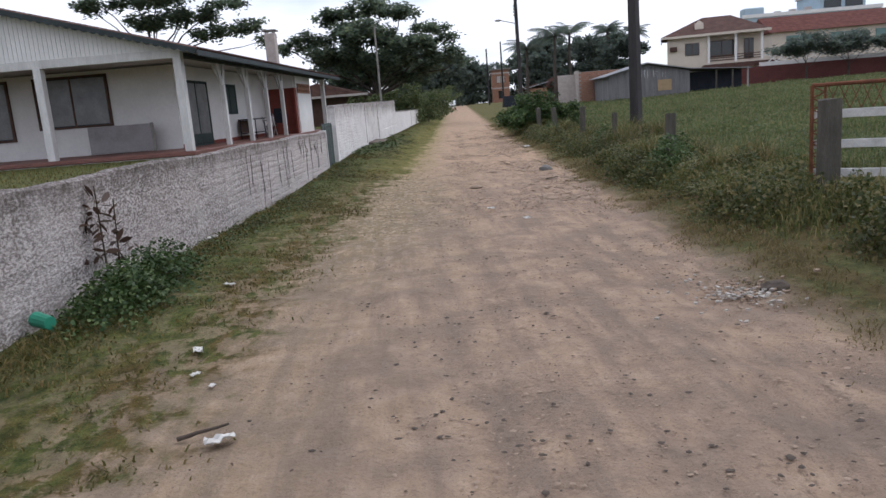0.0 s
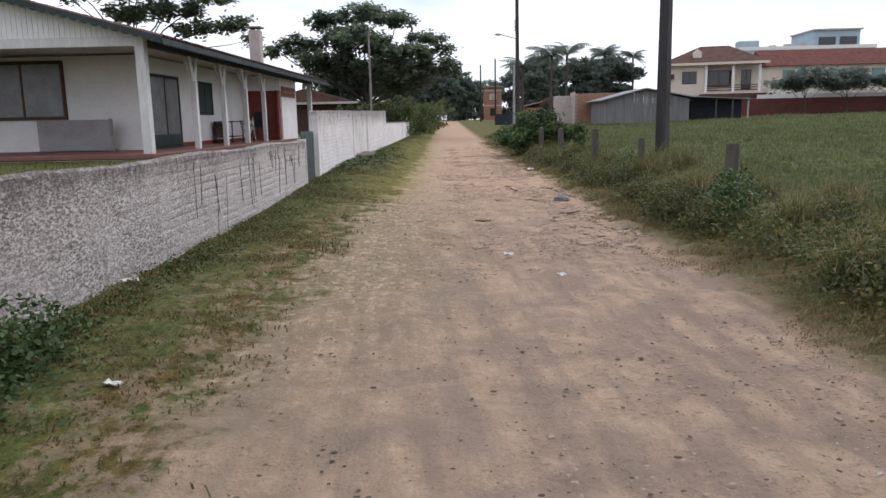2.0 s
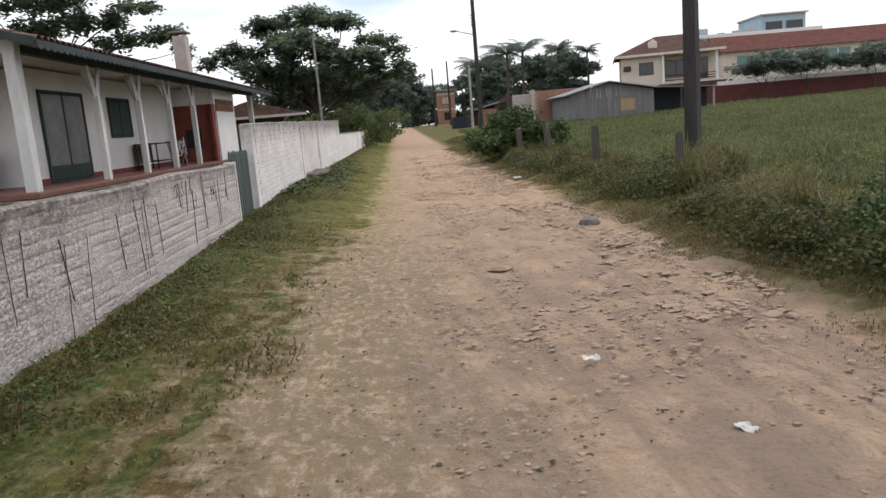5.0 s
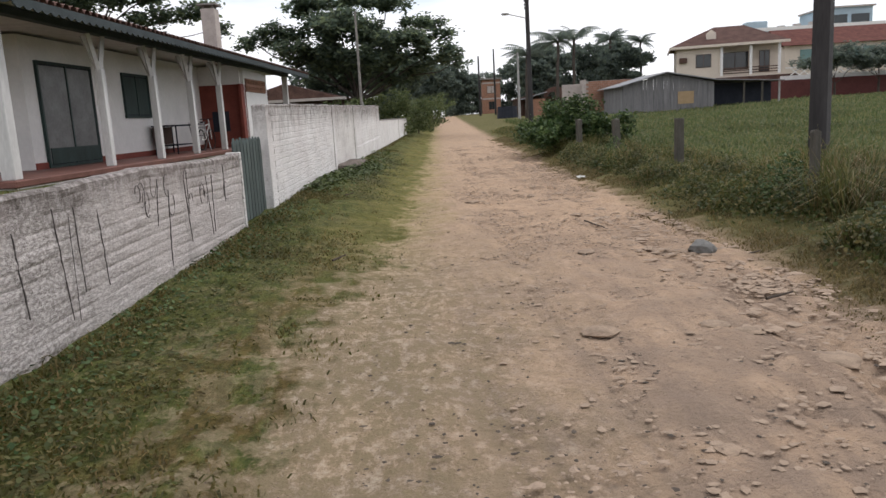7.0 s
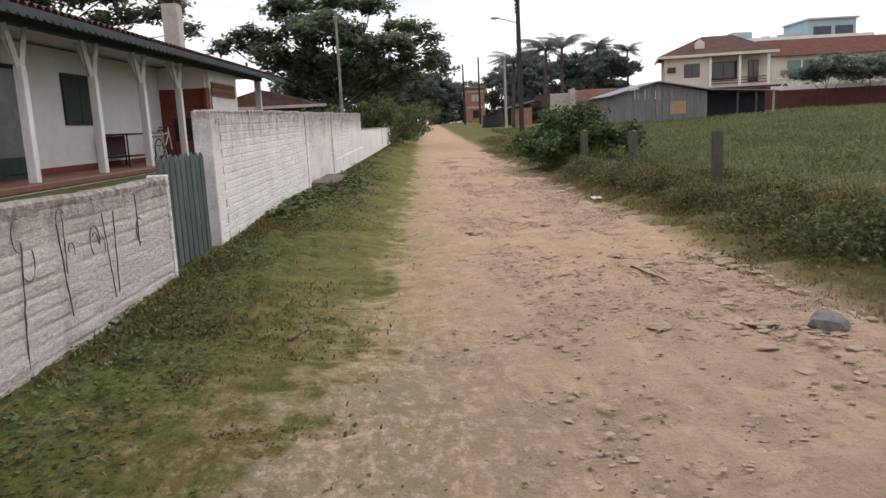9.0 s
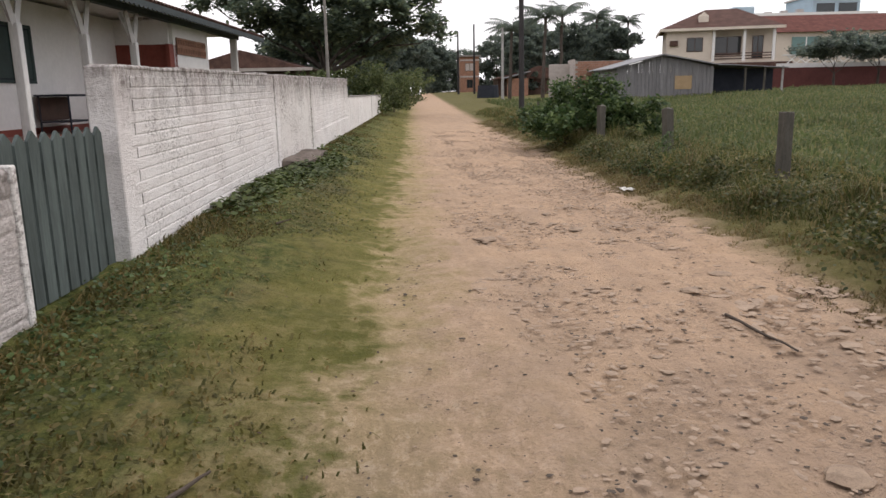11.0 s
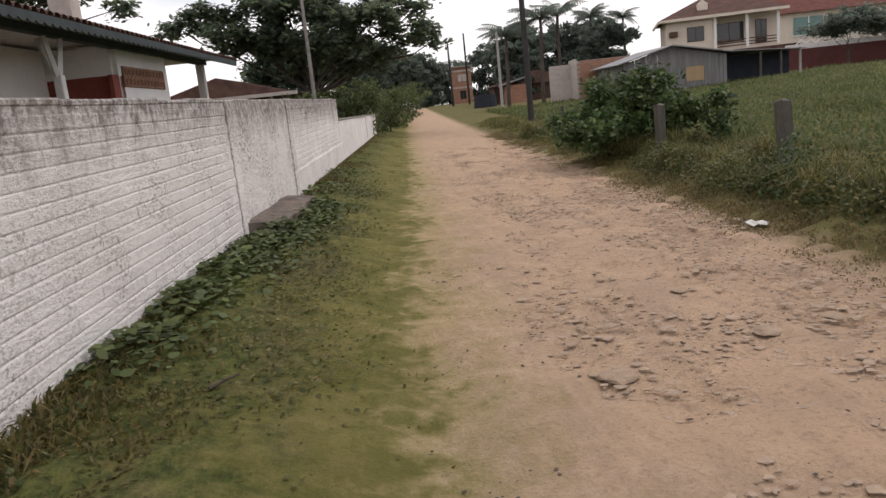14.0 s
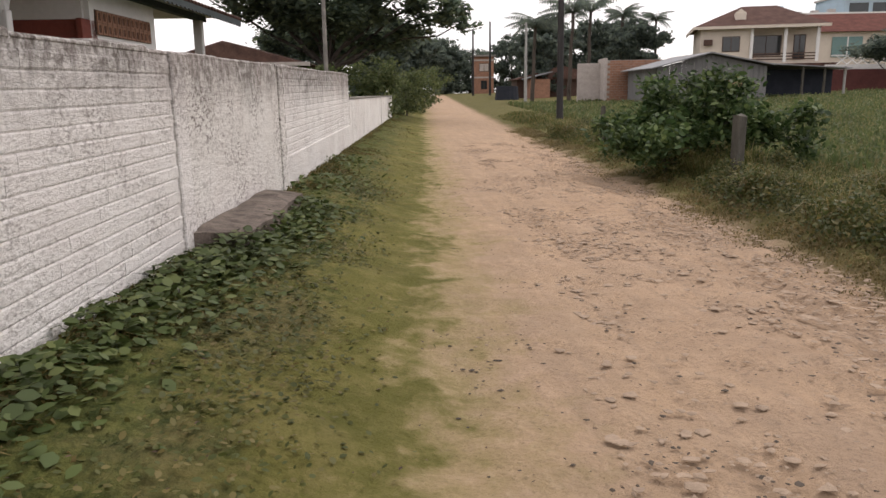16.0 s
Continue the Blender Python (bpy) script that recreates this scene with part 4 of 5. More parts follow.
def build_villa():
    v = thing("villa", pose(36.6, 99.0, hz(42, 97) - 0.1, 0, 0, -20), "two-storey cream house with brown tiled hip roof and balcony", "house")
    W, D, E = 11.8, 10.0, 6.9
    part("wall", box(0, 0, 0, 5.0, D, E), M_CREAM, v)
    part("wall", box(5.0, 1.7, 0, W, D, E), M_CREAM, v)
    part("ground_wall", box(5.0, 0.2, 0, W - 0.3, 1.7, 2.9), M_CREAM, v)
    bm = bmesh.new()
    c = [(-0.8, -0.8, E), (W + 0.8, -0.8, E), (W + 0.8, D + 0.8, E), (-0.8, D + 0.8, E)]
    lo = [bm.verts.new(p) for p in c]
    r = [bm.verts.new((4.6, D / 2, E + 2.5)), bm.verts.new((W - 3.6, D / 2, E + 2.5))]
    bm.faces.new(lo[::-1])
    for f in ((lo[0], lo[1], r[1], r[0]), (lo[1], lo[2], r[1]), (lo[2], lo[3], r[0], r[1]), (lo[3], lo[0], r[0])):
        bm.faces.new(f)
    part("roof", bm, M_RTILE, v, "brown tiled hip roof")
    part("eave_board", box(-0.85, -0.85, E - 0.28, W + 0.85, -0.72, E + 0.02), M_CREAM, v)
    part("eave_board", box(-0.85, -0.72, E - 0.28, -0.72, D + 0.85, E + 0.02), M_CREAM, v)
    ch = part("chimney", box(3.5, 1.0, E - 0.2, 4.6, 2.0, E + 1.55, 0.05), M_CREAM, v)
    part("cap", prism(bmesh.new(), [(3.6, E + 1.55), (4.5, E + 1.55), (4.05, E + 1.95)], 1.1, 1.9), M_CREAM, ch)
    far_window(v, 2.2, 4.3, 1.8, 1.6, 0)
    far_window(v, 5.3, 3.9, 3.1, 2.1, 1.7)
    far_window(v, 9.6, 3.4, 1.2, 2.6, 1.7, name="balcony_door")
    part("balcony_slab", box(4.6, -0.5, 2.95, W + 0.3, 1.7, 3.15), M_CREAM, v)
    part("canopy_tiles", prism(bmesh.new(), [(3.8, 2.35), (W + 2.0, 2.35), (W + 1.7, 2.95), (4.5, 2.95)], -0.9, -0.5), M_RTILE, v, "brown tiled canopy")
    for x in (5.0, 8.3, W - 0.35):
        part("balcony_column", box(x, -0.3, 3.15, x + 0.3, 0.0, E - 0.25), M_WHITE, v)
    for i in range(3):
        part("balcony_rail", box(5.3, -0.2, 3.35 + i * 0.3, W - 0.2, -0.12, 3.47 + i * 0.3), M_BROWN, v)
    far_window(v, 5.9, 0.6, 3.4, 1.6, 0.2)
    far_window(v, 10.0, 0.8, 1.2, 1.4, 0.2)
    part("ac_unit", box(0.3, -0.5, 5.0, 1.2, -0.02, 5.6, 0.04), M_BROWN, v)


build_villa()


def build_long_house():
    v = thing("long_house", pose(56.0, 109, hz(60, 104) - 0.5, 0, 0, -10), "long pale house with red tiled roof and turquoise panels", "house")
    part("wall", box(0, 0, 0, 46, 10, 7.2), M_CREAM, v)
    part("roof", prism(bmesh.new(), [(-0.8, 0), (10.8, 0), (5, 2.6)], 0, 47, pose(-0.5, 0, 7.2) @ Matrix(((0, 1, 0, 0), (1, 0, 0, 0), (0, 0, 1, 0), (0, 0, 0, 1)))), M_REDTILE, v, "red clay tile roof")
    for i in range(7):
        x = 2 + i * 6.2
        f = part("turquoise_bay", box(x, -0.15, 4.2, x + 3.6, 0.0, 6.6), M_TURQ, v, "turquoise glazed bay")
        part("mullion", box(x + 1.75, -0.2, 4.2, x + 1.9, -0.151, 6.6), M_WHITE, f)
        far_window(v, x + 4.2, 5.0, 1.2, 1.3, 0)
    h = thing("flat_block", pose(88, 150, hz(75, 140) - 1.6, 0, 0, -8), "distant blue-grey flat-roofed block with roof terraces", "building")
    part("lower_storey", box(-16, 0, 0, 11, 14, 13.7), M_BLUEG, h)
    part("parapet", box(-16.2, -0.2, 13.7, 11.2, 0.2, 14.4), M_WHITE, h)
    part("upper_storey", box(-0.2, 2, 13.7, 8.8, 14, 17.5), M_BLUEG, h)
    part("roof_edge", box(-0.6, 1.5, 17.5, 9.2, 14, 17.8), M_CHIM, h)
    part("water_tank", box(-15.5, 1, 13.7, -11.5, 4, 15.8, 0.2), M_BLUEG, h)
    for i in range(4):
        part("window_strip", box(-14 + i * 6.2, -0.1, 11.0, -10 + i * 6.2, -0.001, 12.8), M_GLASS, h)
    for i in range(2):
        part("terrace_window", box(0.6 + i * 4.2, 1.9, 14.6, 4.0 + i * 4.2, 1.999, 16.2), M_GLASS, h)
    for i in range(3):
        part("roof_vent", box(-9 + i * 3, 2, 13.7, -7.8 + i * 3, 3, 14.8 + 0.2 * i), M_CHIM, h)


build_long_house()


def build_maroon_wall():
    w = thing("wall_maroon", pose(38.5, 86, hz(45, 86) - 0.3, 0, 0, -12), "maroon boundary wall with white lattice balustrade", "wall", kind="structure")
    part("wall_body", box(0, 0, 0, 60, 0.3, 2.3), M_MAROON, w)
    part("white_band", box(4, 0.4, 2.3, 60, 0.6, 2.75), M_WHITE, w)
    for i in range(30):
        x = 5 + i * 0.9
        bm = bmesh.new()
        rod(bm, (x, 0.5, 2.75), (x + 0.9, 0.5, 3.5), 0.06, None, 4)
        rod(bm, (x + 0.9, 0.5, 2.75), (x, 0.5, 3.5), 0.06, None, 4)
        part("lattice", bm, M_WHITE, w)
    part("top_rail", box(4.5, 0.4, 3.5, 33, 0.6, 3.62), M_WHITE, w)


build_maroon_wall()


def build_far_houses():
    t = thing("brick_tower", pose(20.7, 159, hz(21, 159) - 0.2, 0, 0, -5), "unfinished two-storey brick building at the road's far end", "building")
    part("wall", box(0, 0, 0, 3.6, 5, 6.9), M_BRICK, t)
    part("roof_slab", box(-0.4, -0.5, 6.9, 4.0, 5.4, 7.2), M_CONC, t)
    for z in (0.4, 3.5):
        part("beam", box(-0.05, -0.1, z + 2.6, 3.65, -0.001, z + 2.9), M_CHIM, t)
    far_window(t, 0.9, 4.2, 1.8, 1.5, 0, M_CHIM)
    far_window(t, 1.2, 1.0, 1.2, 1.6, 0)
    h = thing("small_house", pose(17.5, 104, hz(19, 104) - 0.2, 0, 0, -5), "low red-roofed brick house behind the poles", "house")
    part("wall", box(0, 0, 0, 10, 6, 2.3), M_BROWN, h)
    part("roof", prism(bmesh.new(), [(-0.6, 2.2), (5.0, 3.7), (10.6, 2.2)], -0.6, 6.5), M_TILE, h, "red tile roof")
    part("porch", box(1.0, -3.5, 0, 3.2, -0.7, 2.2), M_BRICK, h)
    part("porch_roof", prism(bmesh.new(), [(0.4, 2.2), (3.4, 2.9), (3.4, 3.02), (0.4, 2.32)], -4, -0.62), M_TIN, h)
    k = thing("water_tank", pose(15.2, 98, hz(15, 98)), "dark blue round water tank beside the road", "tank")
    part("tank_body", rod(bmesh.new(), (0, 0, -0.1), (0, 0, 1.4), 1.3, 1.15, 16), M_DARK, k)
    n = thing("neighbour_house", pose(-9.5, 52, hz(-6, 52) - 0.5, 0, 0, -6), "low neighbouring house with red tile roof behind the wall", "house")
    part("wall", box(1.8, 0, 0, 7.0, 8, 2.5), M_BROWN, n)
    part("roof", prism(bmesh.new(), [(1.0, 2.4), (4.4, 3.35), (7.8, 2.4)], -0.8, 9), M_TILE, n, "weathered red tile roof")
    part("gutter", box(1.0, -0.9, 2.35, 7.8, -0.801, 2.5), M_CHIM, n)


build_far_houses()


def build_car():
    c = thing("car", pose(8.5, 118, hz(8.5, 118), 0, 0, 176), "white parked hatchback car at the roadside", "car")
    bm = prism(bmesh.new(), [(-2.0, 0.3), (2.0, 0.3), (2.05, 0.75), (1.2, 0.9), (0.6, 1.42), (-1.3, 1.45), (-1.95, 0.95)], -0.82, 0.82, pose(0, 0, 0, 0, 0, 90))
    body = part("body", bm, M_CAR, c)
    part("rear_window", box(-0.68, 1.98, 0.95, 0.68, 2.0, 1.0), M_GLASS, c)
    part("windscreen", box(-0.7, -2.0, 1.0, 0.7, -1.6, 1.35), M_GLASS, c)
    for x in (-0.75, 0.75):
        for y in (-1.25, 1.3):
            w = part("wheel", rod(bmesh.new(), (x - 0.1, y, 0.31), (x + 0.1, y, 0.31), 0.31, None, 14), M_RUBBER, c)


build_car()


# ---- trees ----
def limb(bm, p0, p1, r0, r1, rng, n=4, wob=0.12):
    p0, p1 = Vector(p0), Vector(p1)
    last, lr = p0, r0
    d = (p1 - p0).length
    for i in range(1, n + 1):
        f = i / n
        p = p0.lerp(p1, f) + Vector((rng.uniform(-1, 1), rng.uniform(-1, 1), rng.uniform(-0.5, 0.5))) * wob * d * (0.4 if i < n else 0)
        r = r0 + (r1 - r0) * f
        rod(bm, last, p, lr, r, 7)
        last, lr = p, r


def tree(name, x, y, height_m, trunk_r, clumps, count, size, leaf, label, category="tree", bole=0.3, z=None, seed=1, flat=0.5, z0=None):
    """clumps: (dx, dy, dz, rx, rz) ellipsoids that hold the leaves, each on a limb of its own."""
    rng, nr = random.Random(seed), np.random.default_rng(seed)
    base = hz(x, y) if z0 is None else z0
    t = thing(name, pose(x, y, base), label, category)
    bm = bmesh.new()
    fork = Vector((0, 0, height_m * bole))
    limb(bm, (0, 0, -0.2), fork, trunk_r, trunk_r * 0.75, rng, 4, 0.06)
    for dx, dy, dz, rx, rz in clumps:
        limb(bm, fork, (dx, dy, dz), trunk_r * 0.3, trunk_r * 0.06, rng, 5, 0.12)
    part("trunk", bm, M_BARK, t)
    pts = []
    tot = sum(c[3] ** 2 * c[4] ** 0.5 for c in clumps)
    for dx, dy, dz, rx, rz in clumps:
        k = int(count * rx ** 2 * rz ** 0.5 / tot)
        # sub-clumps make the outline uneven, with gaps between
        ns = max(6, int(rx * 11))
        sc = nr.normal(size=(ns, 3))
        sc /= np.linalg.norm(sc, axis=1)[:, None]
        sc *= (nr.random((ns, 1)) ** 0.4) * np.array([rx, rx, rz]) * 0.92
        pick = nr.integers(0, ns, k)
        q = sc[pick] + nr.normal(size=(k, 3)) * np.array([0.30, 0.30, 0.20]) * (0.35 + 0.25 * rx)
        pts.append(q + np.array([dx, dy, dz]))
    pts = np.concatenate(pts)
    fast_mesh("crown", leaves(pts, size, flat, 0.55, nr), 6, leaf, t)
    return t


# the broad almond tree past the white wall
tree("almond_tree", -1.4, 56, 7.4, 0.34, [(-6.0, 0.5, 5.6, 1.4, 0.45), (-4.2, 0, 6.1, 1.8, 0.55), (-2.2, 0, 7.6, 1.9, 0.6), (-0.2, 0.5, 8.2, 1.9, 0.6), (2.2, 0, 7.7, 1.9, 0.6), (4.3, 0.5, 6.4, 1.6, 0.55), (5.6, 0, 5.6, 1.1, 0.4), (5.0, 0, 4.4, 1.7, 0.6), (-0.5, -1.2, 6.2, 3.2, 0.9), (2.4, -1, 5.2, 2.6, 0.8), (-2.8, -1, 4.8, 2.5, 0.8), (0.5, -1, 4.2, 2.8, 0.8), (-0.5, 1.5, 3.4, 3.2, 0.8), (3.4, 1, 3.5, 2.2, 0.7), (6.4, 1, 4.0, 0.9, 0.4)],
     30000, 0.30, L_TREE, "broad dark green almond tree behind the white wall", bole=0.25, seed=3, flat=0.5)
tree("garden_tree", -14.6, 48, 9, 0.22, [(-3.4, 0, 9.3, 1.5, 0.35), (-1.4, 0, 9.9, 1.9, 0.4), (0.9, 0, 9.6, 1.7, 0.4), (2.9, 0, 8.9, 1.6, 0.4), (4.6, 0, 7.9, 1.4, 0.4), (5.9, 0, 6.6, 1.2, 0.4), (6.7, 0, 5.6, 0.9, 0.35), (-0.4, 0.6, 8.5, 2.4, 0.4), (2.3, 0.5, 7.5, 2.0, 0.4), (-3.6, 0, 8.3, 1.6, 0.35), (4.0, 0.6, 6.4, 1.8, 0.4), (0.4, 0, 7.2, 2.2, 0.4)],
     11000, 0.30, L_TREE, "tall spreading tree with open layered crown behind the house", bole=0.55, seed=5, flat=0.6)
for i, (x, y, s) in enumerate(((4.3, 60, 1.0), (2.6, 53, 0.85), (5.6, 68, 1.1), (0.6, 58, 0.8), (6.6, 78, 1.2), (-0.2, 50, 0.7), (2.4, 64, 1.1), (4.9, 73, 1.1))):
    tree("garden_shrub", x - 1.8, y, 2.6 * s, 0.05, [(0, 0, 0.55 * s, 1.2 * s, 0.5 * s), (0, 0, 1.4 * s, 1.3 * s, 0.8 * s), (-0.9 * s, 0.4, 1.9 * s, 1.1 * s, 0.6 * s), (0.8 * s, -0.3, 2.0 * s, 1.0 * s, 0.6 * s)],
         1700, 0.17, L_HEDGE, "overgrown yellowish green garden shrub by the wall's end", "shrub", seed=20 + i, flat=0.1, bole=0.1)
for i, (x, y, hh, w) in enumerate(((1.5, 100, 9, 5), (6, 130, 10, 6), (11.5, 160, 11, 6), (17, 175, 11, 6), (30, 170, 11, 7), (25.5, 200, 11, 8), (2, 150, 12, 8), (-6, 110, 10, 7), (14, 190, 13, 8), (15.5, 205, 9, 6), (20, 210, 10, 7), (10, 200, 10, 7))):
    tree("far_tree", x, y, hh, 0.3, [(0, 0, hh * 0.8, w * 0.6, hh * 0.2), (-w * 0.45, 0, hh * 0.6, w * 0.5, hh * 0.18), (w * 0.45, 0, hh * 0.62, w * 0.5, hh * 0.18), (0, 0, hh * 0.4, w * 0.65, hh * 0.2), (0, 0, hh * 0.14, w * 0.7, hh * 0.12)],
         7500, 0.6, L_FAR, "dark far tree at the end of the road", seed=40 + i, bole=0.3, flat=0.1)
for i, (x, y, hh, w) in enumerate(((22.5, 112, 9.5, 5.0), (30, 118, 9.5, 5.5), (36, 124, 9.8, 5.5), (27, 128, 10.5, 6), (40, 135, 10.5, 6), (20.5, 104, 7.0, 3.0), (33, 108, 8.6, 4.0))):
    tree("far_tree", x, y, hh, 0.25, [(0, 0, hh * 0.85, w * 0.5, hh * 0.15), (-w * 0.5, 0, hh * 0.66, w * 0.5, hh * 0.16), (w * 0.5, 0, hh * 0.7, w * 0.5, hh * 0.16), (0, 0, hh * 0.42, w * 0.7, hh * 0.2), (0, 0, hh * 0.15, w * 0.7, hh * 0.12)],
         7500, 0.5, L_FAR, "dense dark tree behind the brick building", seed=60 + i, bole=0.3, flat=0.1)


def palm(x, y, h, seed, s=1.0):
    rng = random.Random(seed)
    p = thing("palm_tree", pose(x, y, hz(x, y)), "tall feathery palm rising above the far trees", "palm", "far palms")
    bm = bmesh.new()
    limb(bm, (0, 0, -0.2), (0.2, 0, h), 0.2, 0.13, rng, 6, 0.03)
    part("trunk", bm, M_BARK, p)
    vs = []
    for i in range(18):
        a = i * 2.4 + rng.random()
        e = rng.uniform(0.1, 1.5)
        d = np.array([math.cos(a), math.sin(a), 0])
        side = np.array([-math.sin(a), math.cos(a), 0])
        ln = 2.7 * s * rng.uniform(0.7, 1.15)
        prev = None
        for k in range(15):
            f = k / 14
            c = np.array([0.2, 0, h]) + d * ln * f * math.cos(e * (1 - f)) + np.array([0, 0, 1.0]) * ln * (math.sin(e) * f - 0.6 * f * f)
            for sg in (1, -1):
                w = 0.65 * s * math.sin(math.pi * (0.12 + 0.82 * f))
                tip = c + side * sg * w * 0.7 + d * 0.15 - np.array([0, 0, 0.75 * w])
                vs.append([c, c + d * 0.16, tip + d * 0.03, tip])
    fast_mesh("fronds", np.array(vs), 4, L_FAR, p)


for i, (x, y, h) in enumerate(((18.0, 84, 7.6), (20.2, 86, 7.8), (15.2, 86, 6.6), (31.5, 110, 9.2), (36.5, 112, 8.8), (33.5, 116, 9.6))):
    palm(x, y, h, 90 + i, 1.0 if i < 3 else 0.9)

for i, (x, y) in enumerate(((45.0, 80), (51, 82), (57.5, 80), (64, 83))):
    tree("field_tree", x, y, 3.9, 0.14, [(-2.6, 0, 3.5, 2.2, 0.6), (0.3, 0, 4.5, 2.4, 0.6), (2.8, 0, 3.7, 2.2, 0.6), (0, 1, 3.2, 2.6, 0.6), (-1, -1, 4.0, 2.0, 0.5)],
         4200, 0.33, L_FAR, "flat-topped field tree before the maroon wall", seed=75 + i, bole=0.35)

# bush by the road
tree("roadside_bush", 5.55, 32.6, 1.9, 0.05, [(0, 0, 0.75, 0.95, 0.55), (-0.35, -0.5, 0.7, 0.75, 0.5), (0.9, -0.6, 0.95, 0.85, 0.5), (1.5, 0.3, 0.9, 0.8, 0.5), (0.2, 0.7, 1.25, 0.7, 0.4), (0.7, -0.2, 1.5, 0.6, 0.3), (-0.5, 0.6, 0.85, 0.6, 0.45), (2.1, -0.7, 0.7, 0.6, 0.4)],
     11000, 0.115, L_BUSH, "dense dark green leafy bush at the road's edge", "bush", bole=0.08, seed=11, flat=0.15)


# ---- grass and weeds ----
def scatter(n, x0, x1, y0, y1, seed):
    r = np.random.default_rng(seed)
    return np.column_stack([r.uniform(x0, x1, n), r.uniform(y0, y1, n)]), r


def road_xy(u, y):
    return np.column_stack([u + 0.078 * y, y])


def build_grass():
    # turf on the left verge
    uy, r = scatter(190000, -3.15, -0.4, 1.5, 60, 101)
    dens = smooth(-0.5, -2.0, uy[:, 0] + 0.5 * smooth(17, 13, uy[:, 1])) * (0.15 + 0.85 * smooth(0.38, 0.6, value_noise(uy[:, 0], uy[:, 1], 0.5, 11))) * (0.35 + 0.65 * smooth(0.35, 0.6, value_noise(uy[:, 0], uy[:, 1], 1.6, 12)))
    dens = dens * smooth(-0.95, -1.7, uy[:, 0]) * (1 - 0.85 * smooth(15.5, 18.5, uy[:, 1]) * smooth(-2.5, -2.2, uy[:, 0]))
    dens = np.maximum(dens, smooth(-2.55, -2.95, uy[:, 0]) * 0.9)
    uy = uy[r.random(len(uy)) < dens * smooth(75, 15, uy[:, 1])]
    ln = 0.018 + 0.05 * smooth(-2.6, -3.1, uy[:, 0]) + 0.035 * value_noise(uy[:, 0], uy[:, 1], 0.6, 13)
    ob = fast_mesh("verge_grass", blades(road_xy(uy[:, 0], uy[:, 1]), ln, 0.010 + 0.0003 * uy[:, 1], 1.1, r), 4, L_TURF)
    tagged(ob, "short patchy turf and weeds along the wall", "grass", kind="stuff")
    # tall bank on the right
    uy, r = scatter(170000, 1.9, 6.5, 2.5, 62, 102)
    edge = 2.35 + 0.5 * value_noise(uy[:, 0] * 0, uy[:, 1], 1.4, 14) - 0.25 * smooth(5, 3, uy[:, 1])
    clump = value_noise(uy[:, 0], uy[:, 1], 0.7, 15)
    dens = smooth(0, 0.5, uy[:, 0] - edge) * (0.25 + 0.75 * smooth(0.3, 0.6, clump))
    keep = r.random(len(uy)) < dens * smooth(90, 20, uy[:, 1]) * (0.35 + 0.65 * smooth(6.5, 4.5, uy[:, 0]))
    uy, clump, edge = uy[keep], clump[keep], edge[keep]
    hump = smooth(0.1, 1.1, uy[:, 0] - edge)
    lump_h = value_noise(uy[:, 0], uy[:, 1], 1.5, 19)
    ln = 0.04 + hump * (0.10 + 0.55 * clump * lump_h * smooth(5.4, 3.6, uy[:, 0]))
    ob = fast_mesh("bank_grass", blades(road_xy(uy[:, 0], uy[:, 1]), ln, 0.010 + 0.0003 * uy[:, 1], 0.55, r), 4, L_GRASS)
    tagged(ob, "tall uncut grass on the bank beside the road", "grass", kind="stuff")
    # dry fringe at the road's edge
    uy, r = scatter(60000, 1.7, 2.9, 2.5, 50, 105)
    keep = r.random(len(uy)) < smooth(1.75, 2.3, uy[:, 0]) * (0.2 + 0.8 * smooth(0.35, 0.6, value_noise(uy[:, 0], uy[:, 1], 0.5, 18)))
    uy = uy[keep]
    ob = fast_mesh("fringe_grass", blades(road_xy(uy[:, 0], uy[:, 1]), 0.022 + 0.06 * smooth(2.1, 2.8, uy[:, 0]), 0.006 + 0.0003 * uy[:, 1], 1.1, r), 4, L_FRINGE)
    tagged(ob, "dry brown grass fringe along the road's edge", "grass", kind="stuff")
    # arching tussocks
    rt = random.Random(31)
    spots = [(5.6, 18.1, 1.0), (6.5, 18.4, 0.9), (5.0, 16.6, 0.8), (5.9, 19.8, 0.7), (5.2, 25.0, 0.7), (4.6, 13.6, 0.7)]
    spots += [(2.9 + 0.078 * yy + rt.uniform(0.1, 1.8), yy, rt.uniform(0.35, 0.7)) for yy in [rt.uniform(7, 45) for _ in range(40)]]
    pts, ll = [], []
    for tx, ty, ts in spots:
        k = int(420 * ts)
        pts.append(np.column_stack([r.normal(tx, 0.16 * ts, k), r.normal(ty, 0.16 * ts, k)]))
        ll.append(np.full(k, 0.85 * ts))
    ob = fast_mesh("tussock_grass", blades(np.concatenate(pts), np.concatenate(ll), 0.011, 0.75, r), 4, L_GRASS)
    sel = r.random(len(np.concatenate(pts))) < 0.35
    ob2 = fast_mesh("dry_tussock_grass", blades(np.concatenate(pts)[sel] + 0.05, np.concatenate(ll)[sel] * 0.9, 0.010, 0.9, r), 4, L_STRAW)
    tagged(ob2, "dry straw among the tussocks", "grass", kind="stuff")
    tagged(ob, "arching tussocks of tall yellow-green grass", "grass", kind="stuff")
    # field
    r = np.random.default_rng(103)
    y = 6 + 74 * r.random(150000) ** 1.3
    u = 5.5 + (5 + y * 0.75) * r.random(len(y))
    c = value_noise(u, y, 3.0, 16)
    ln = 0.10 + 0.22 * c + 0.002 * y
    ob = fast_mesh("field_grass", blades(road_xy(u, y), ln, 0.012 + 0.0011 * y, 0.6, r), 4, L_FIELD)
    tagged(ob, "green rough grass of the open field", "grass", kind="stuff")
